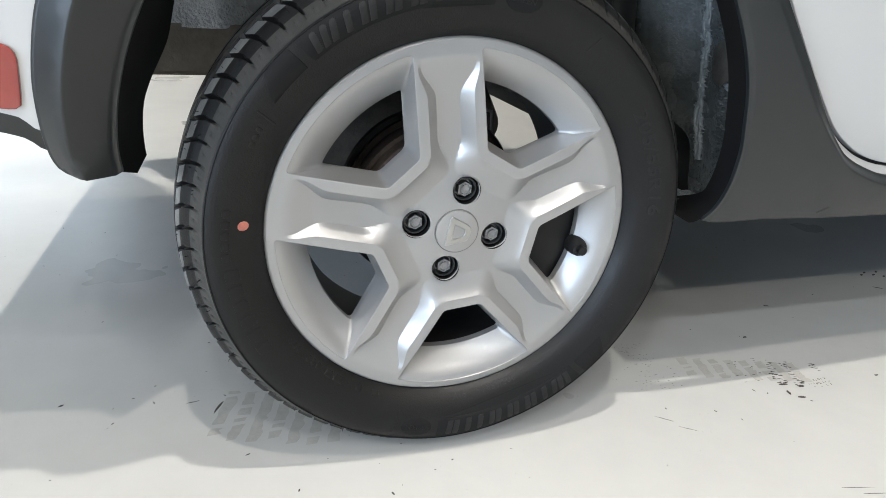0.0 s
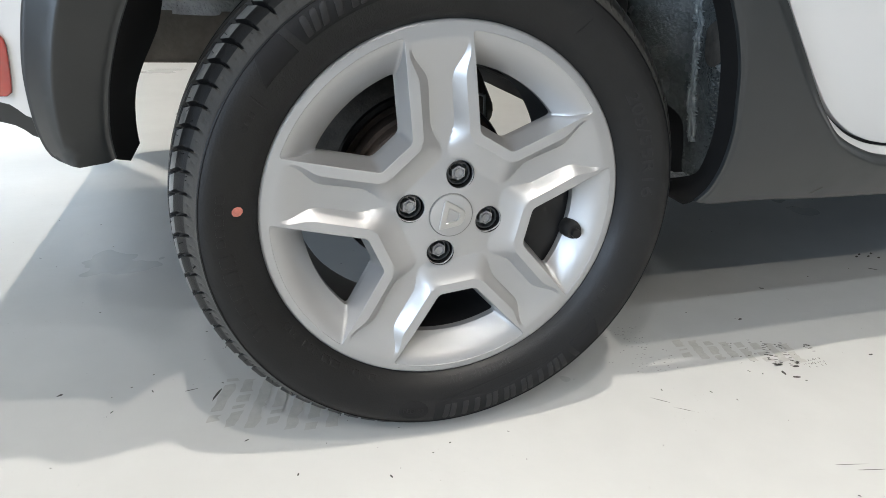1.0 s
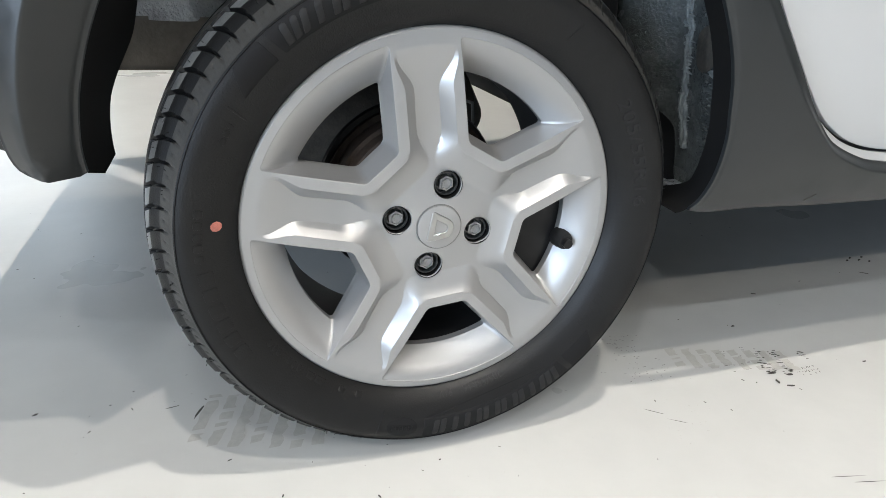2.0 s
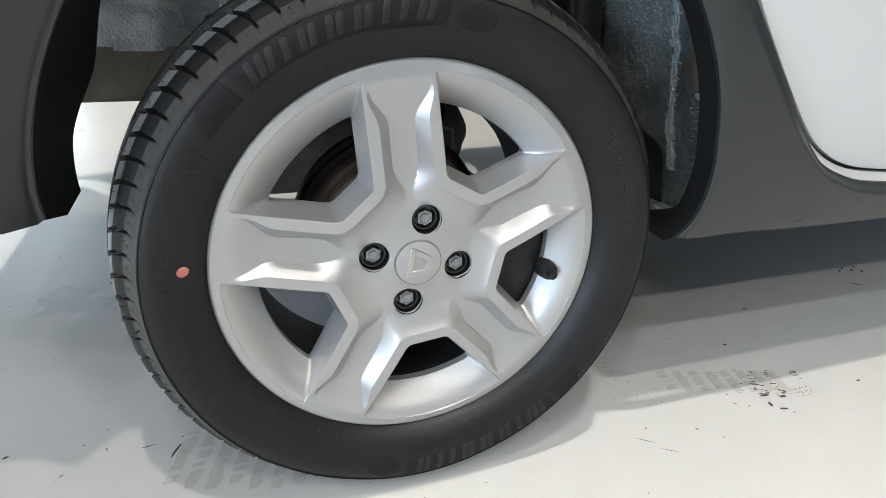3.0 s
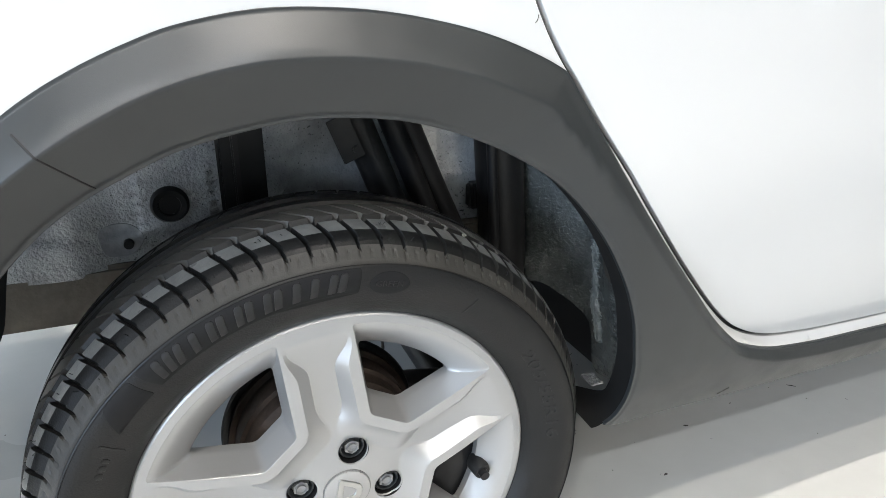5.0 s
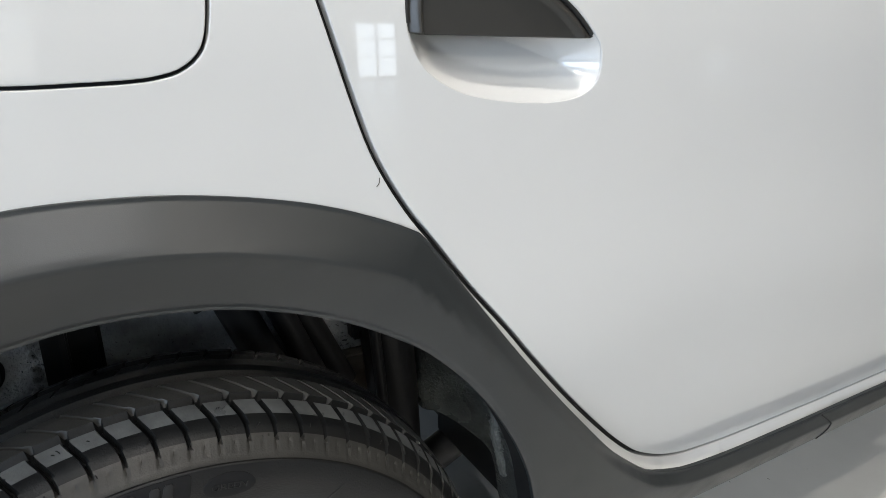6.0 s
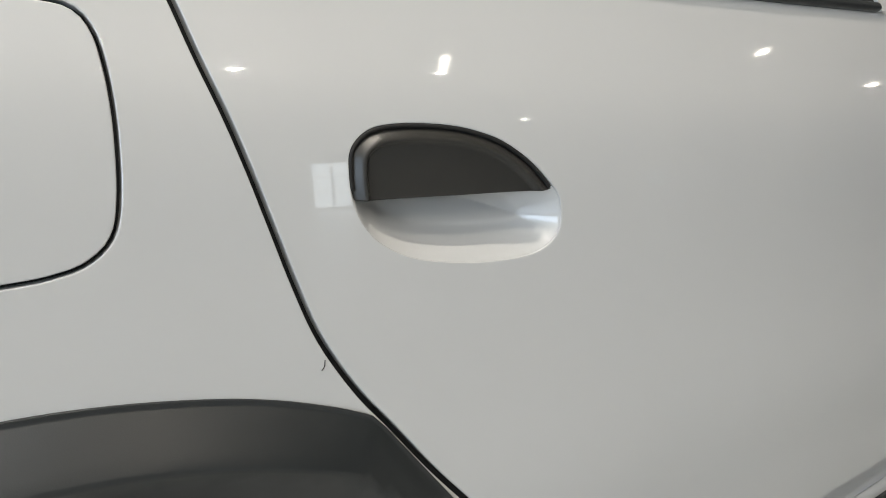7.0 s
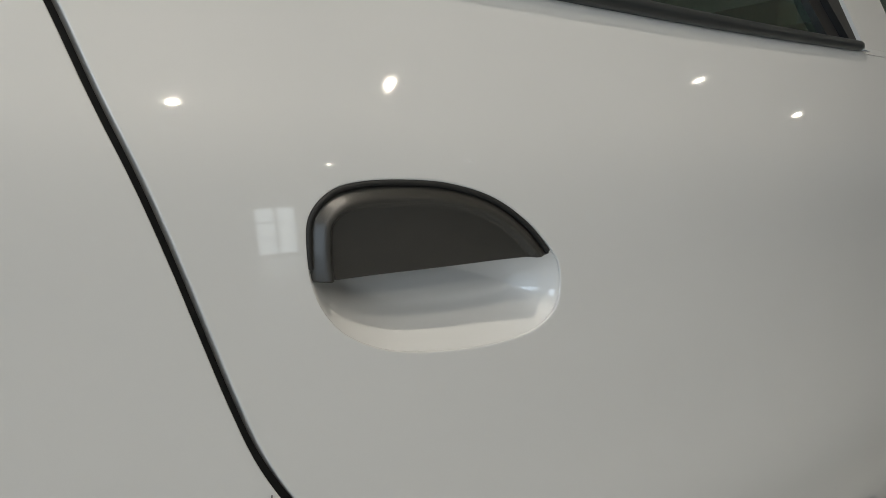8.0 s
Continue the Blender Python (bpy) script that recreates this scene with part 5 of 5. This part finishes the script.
other.matrix_world = pose(9.2, -4.4, 0, 0, 0, 205)

# ---- floor marks and lint ----


def blobs(name, spots, mat, label, category, kind="", group=""):
    """Small uneven flat marks on the floor: x, y, length, width, degrees."""
    rng = random.Random(7)
    verts, faces = [], []
    for x, y, ln, wd, deg in spots:
        k, n = len(verts), 9
        for i in range(n):
            t = 2 * math.pi * i / n
            e = 0.7 + 0.5 * rng.random()
            u, v = 0.5 * ln * math.cos(t) * e, 0.5 * wd * math.sin(t) * e
            c, s = math.cos(radians(deg)), math.sin(radians(deg))
            verts.append((x + u * c - v * s, y + u * s + v * c, 0.0012))
        faces.append(tuple(range(k, k + n)))
    return tagged(new(name, mesh_of(name, verts, faces, mat)), label, category, group, kind)


rng = random.Random(3)
spots = []
# broken tread print in front of the wheel: leaning columns of dark chips
for x0, y0, x1, y1, n, size in ((0.547, 0.099, 0.528, 0.041, 7, 0.006), (0.588, 0.103, 0.552, 0.038, 9, 0.006), (0.612, 0.096, 0.586, 0.022, 26, 0.010), (0.637, 0.079, 0.614, 0.012, 24, 0.010), (0.685, 0.066, 0.670, 0.034, 9, 0.009)):
    for i in range(n):
        u = rng.random()
        spots.append((x0 + (x1 - x0) * u + rng.uniform(-0.009, 0.009), y0 + (y1 - y0) * u, size * rng.uniform(0.3, 1.1), size * rng.uniform(0.15, 0.32), rng.uniform(-32, 6)))
for i in range(26):
    spots.append((rng.uniform(0.630, 0.676), rng.choice((0.004, 0.012, 0.021)) + rng.uniform(-0.002, 0.002), rng.uniform(0.002, 0.006), 0.0012, rng.uniform(60, 100)))
spots += [(0.578, 0.001, 0.006, 0.012, -12), (0.590, -0.014, 0.018, 0.005, -14), (0.587, 0.022, 0.018, 0.005, -12), (0.612, 0.012, 0.012, 0.006, -10)]
spots += [(1.143 + dx, 0.350 + dy, 0.014, 0.006, 30) for dx, dy in ((0.0, 0.012), (0.012, -0.002), (0.034, 0.010), (-0.02, 0.002), (0.03, -0.014))] + [(1.10, 0.288, 0.022, 0.005, -40), (0.769, 0.264, 0.010, 0.005, -20), (0.631, 0.165, 0.009, 0.005, 10), (0.773, 0.010, 0.010, 0.004, 0)]
blobs("floor_scuffs", spots, DIRT, "dark broken scuff marks on the floor", "scuff marks", "stuff")
spots = []
for i in range(420):
    a, d = rng.uniform(0, 2 * math.pi), rng.uniform(0.05, 1.6)
    x, y = 0.1 + d * math.cos(a) * 1.2, 0.15 + d * math.sin(a) * 0.9
    s = rng.choice((0.0008, 0.0012, 0.0018, 0.0032))
    spots.append((x, y, s * rng.uniform(1, 2.4), s * 0.7, rng.uniform(0, 180)))
blobs("floor_specks", spots, DIRT, "small dark specks of grit on the floor", "grit", "stuff")
spots = [(-0.510, 0.203, 0.010, 0.005, 30), (0.334, -0.013, 0.030, 0.0015, -38), (0.356, -0.041, 0.03, 0.0012, -35), (0.503, -0.194, 0.05, 0.0012, -12), (0.523, -0.209, 0.05, 0.0012, -12), (-0.298, 0.154, 0.03, 0.004, 65), (-0.333, 0.174, 0.02, 0.002, 10)]
for i in range(90):
    spots.append((rng.gauss(0.385, 0.022), rng.uniform(0.05, 0.19), rng.uniform(0.002, 0.005), 0.0009, rng.uniform(-20, 20)))
blobs("floor_scratches", spots, DIRT, "thin dark scratches on the floor paint", "scratches", "stuff")


def tread_print(name, x0, y0, bands, pitch, length, lean, seed):
    """The faint print of a tyre: slanted bands with broken edges."""
    g = random.Random(seed)
    verts, faces = [], []
    for i in range(bands):
        n = 14
        k = len(verts)
        for j in range(n + 1):
            y = y0 + length * j / n - 0.30 * i * pitch
            x = x0 + i * pitch + lean * j / n
            w = pitch * (0.62 + 0.22 * (g.random() - 0.5))
            o = 0.0025 * (g.random() - 0.5)
            verts += [(x + o, y, 0.0008), (x + o + w, y + 0.004 * (g.random() - 0.5), 0.0008)]
        for j in range(n):
            if g.random() > 0.14:
                faces.append((k + 2 * j, k + 2 * j + 1, k + 2 * j + 3, k + 2 * j + 2))
    return tagged(new(name, mesh_of(name, verts, faces, MARK)), "faint grey tyre tread print on the floor", "tyre print", kind="stuff")


tread_print("tread_print", -0.314, 0.085, 7, 0.026, 0.105, 0.030, 5)
tread_print("tread_print", 0.443, 0.074, 8, 0.026, 0.055, 0.012, 9)


def lint(name, pts, r, label):
    ob = tagged(new(name, tube(name, curve(pts, 4), r, DIRT, 6)), label, "lint")
    return ob


def skin(x, z, fn, out=0.0006):
    return (x, float(fn(np.array(x), np.array(z))) - out, z)


lint("lint_fibre", [skin(0.5285, 0.3095, flare_height), skin(0.5345, 0.3130, flare_height), skin(0.5440, 0.3190, flare_height)], 0.0006, "dark curled fibre stuck on the grey sill")
lint("lint_fibre", [skin(0.1690, 0.8050, body), skin(0.1710, 0.8075, body), skin(0.1716, 0.8115, body)], 0.0003, "dark curled fibre stuck on the white panel")
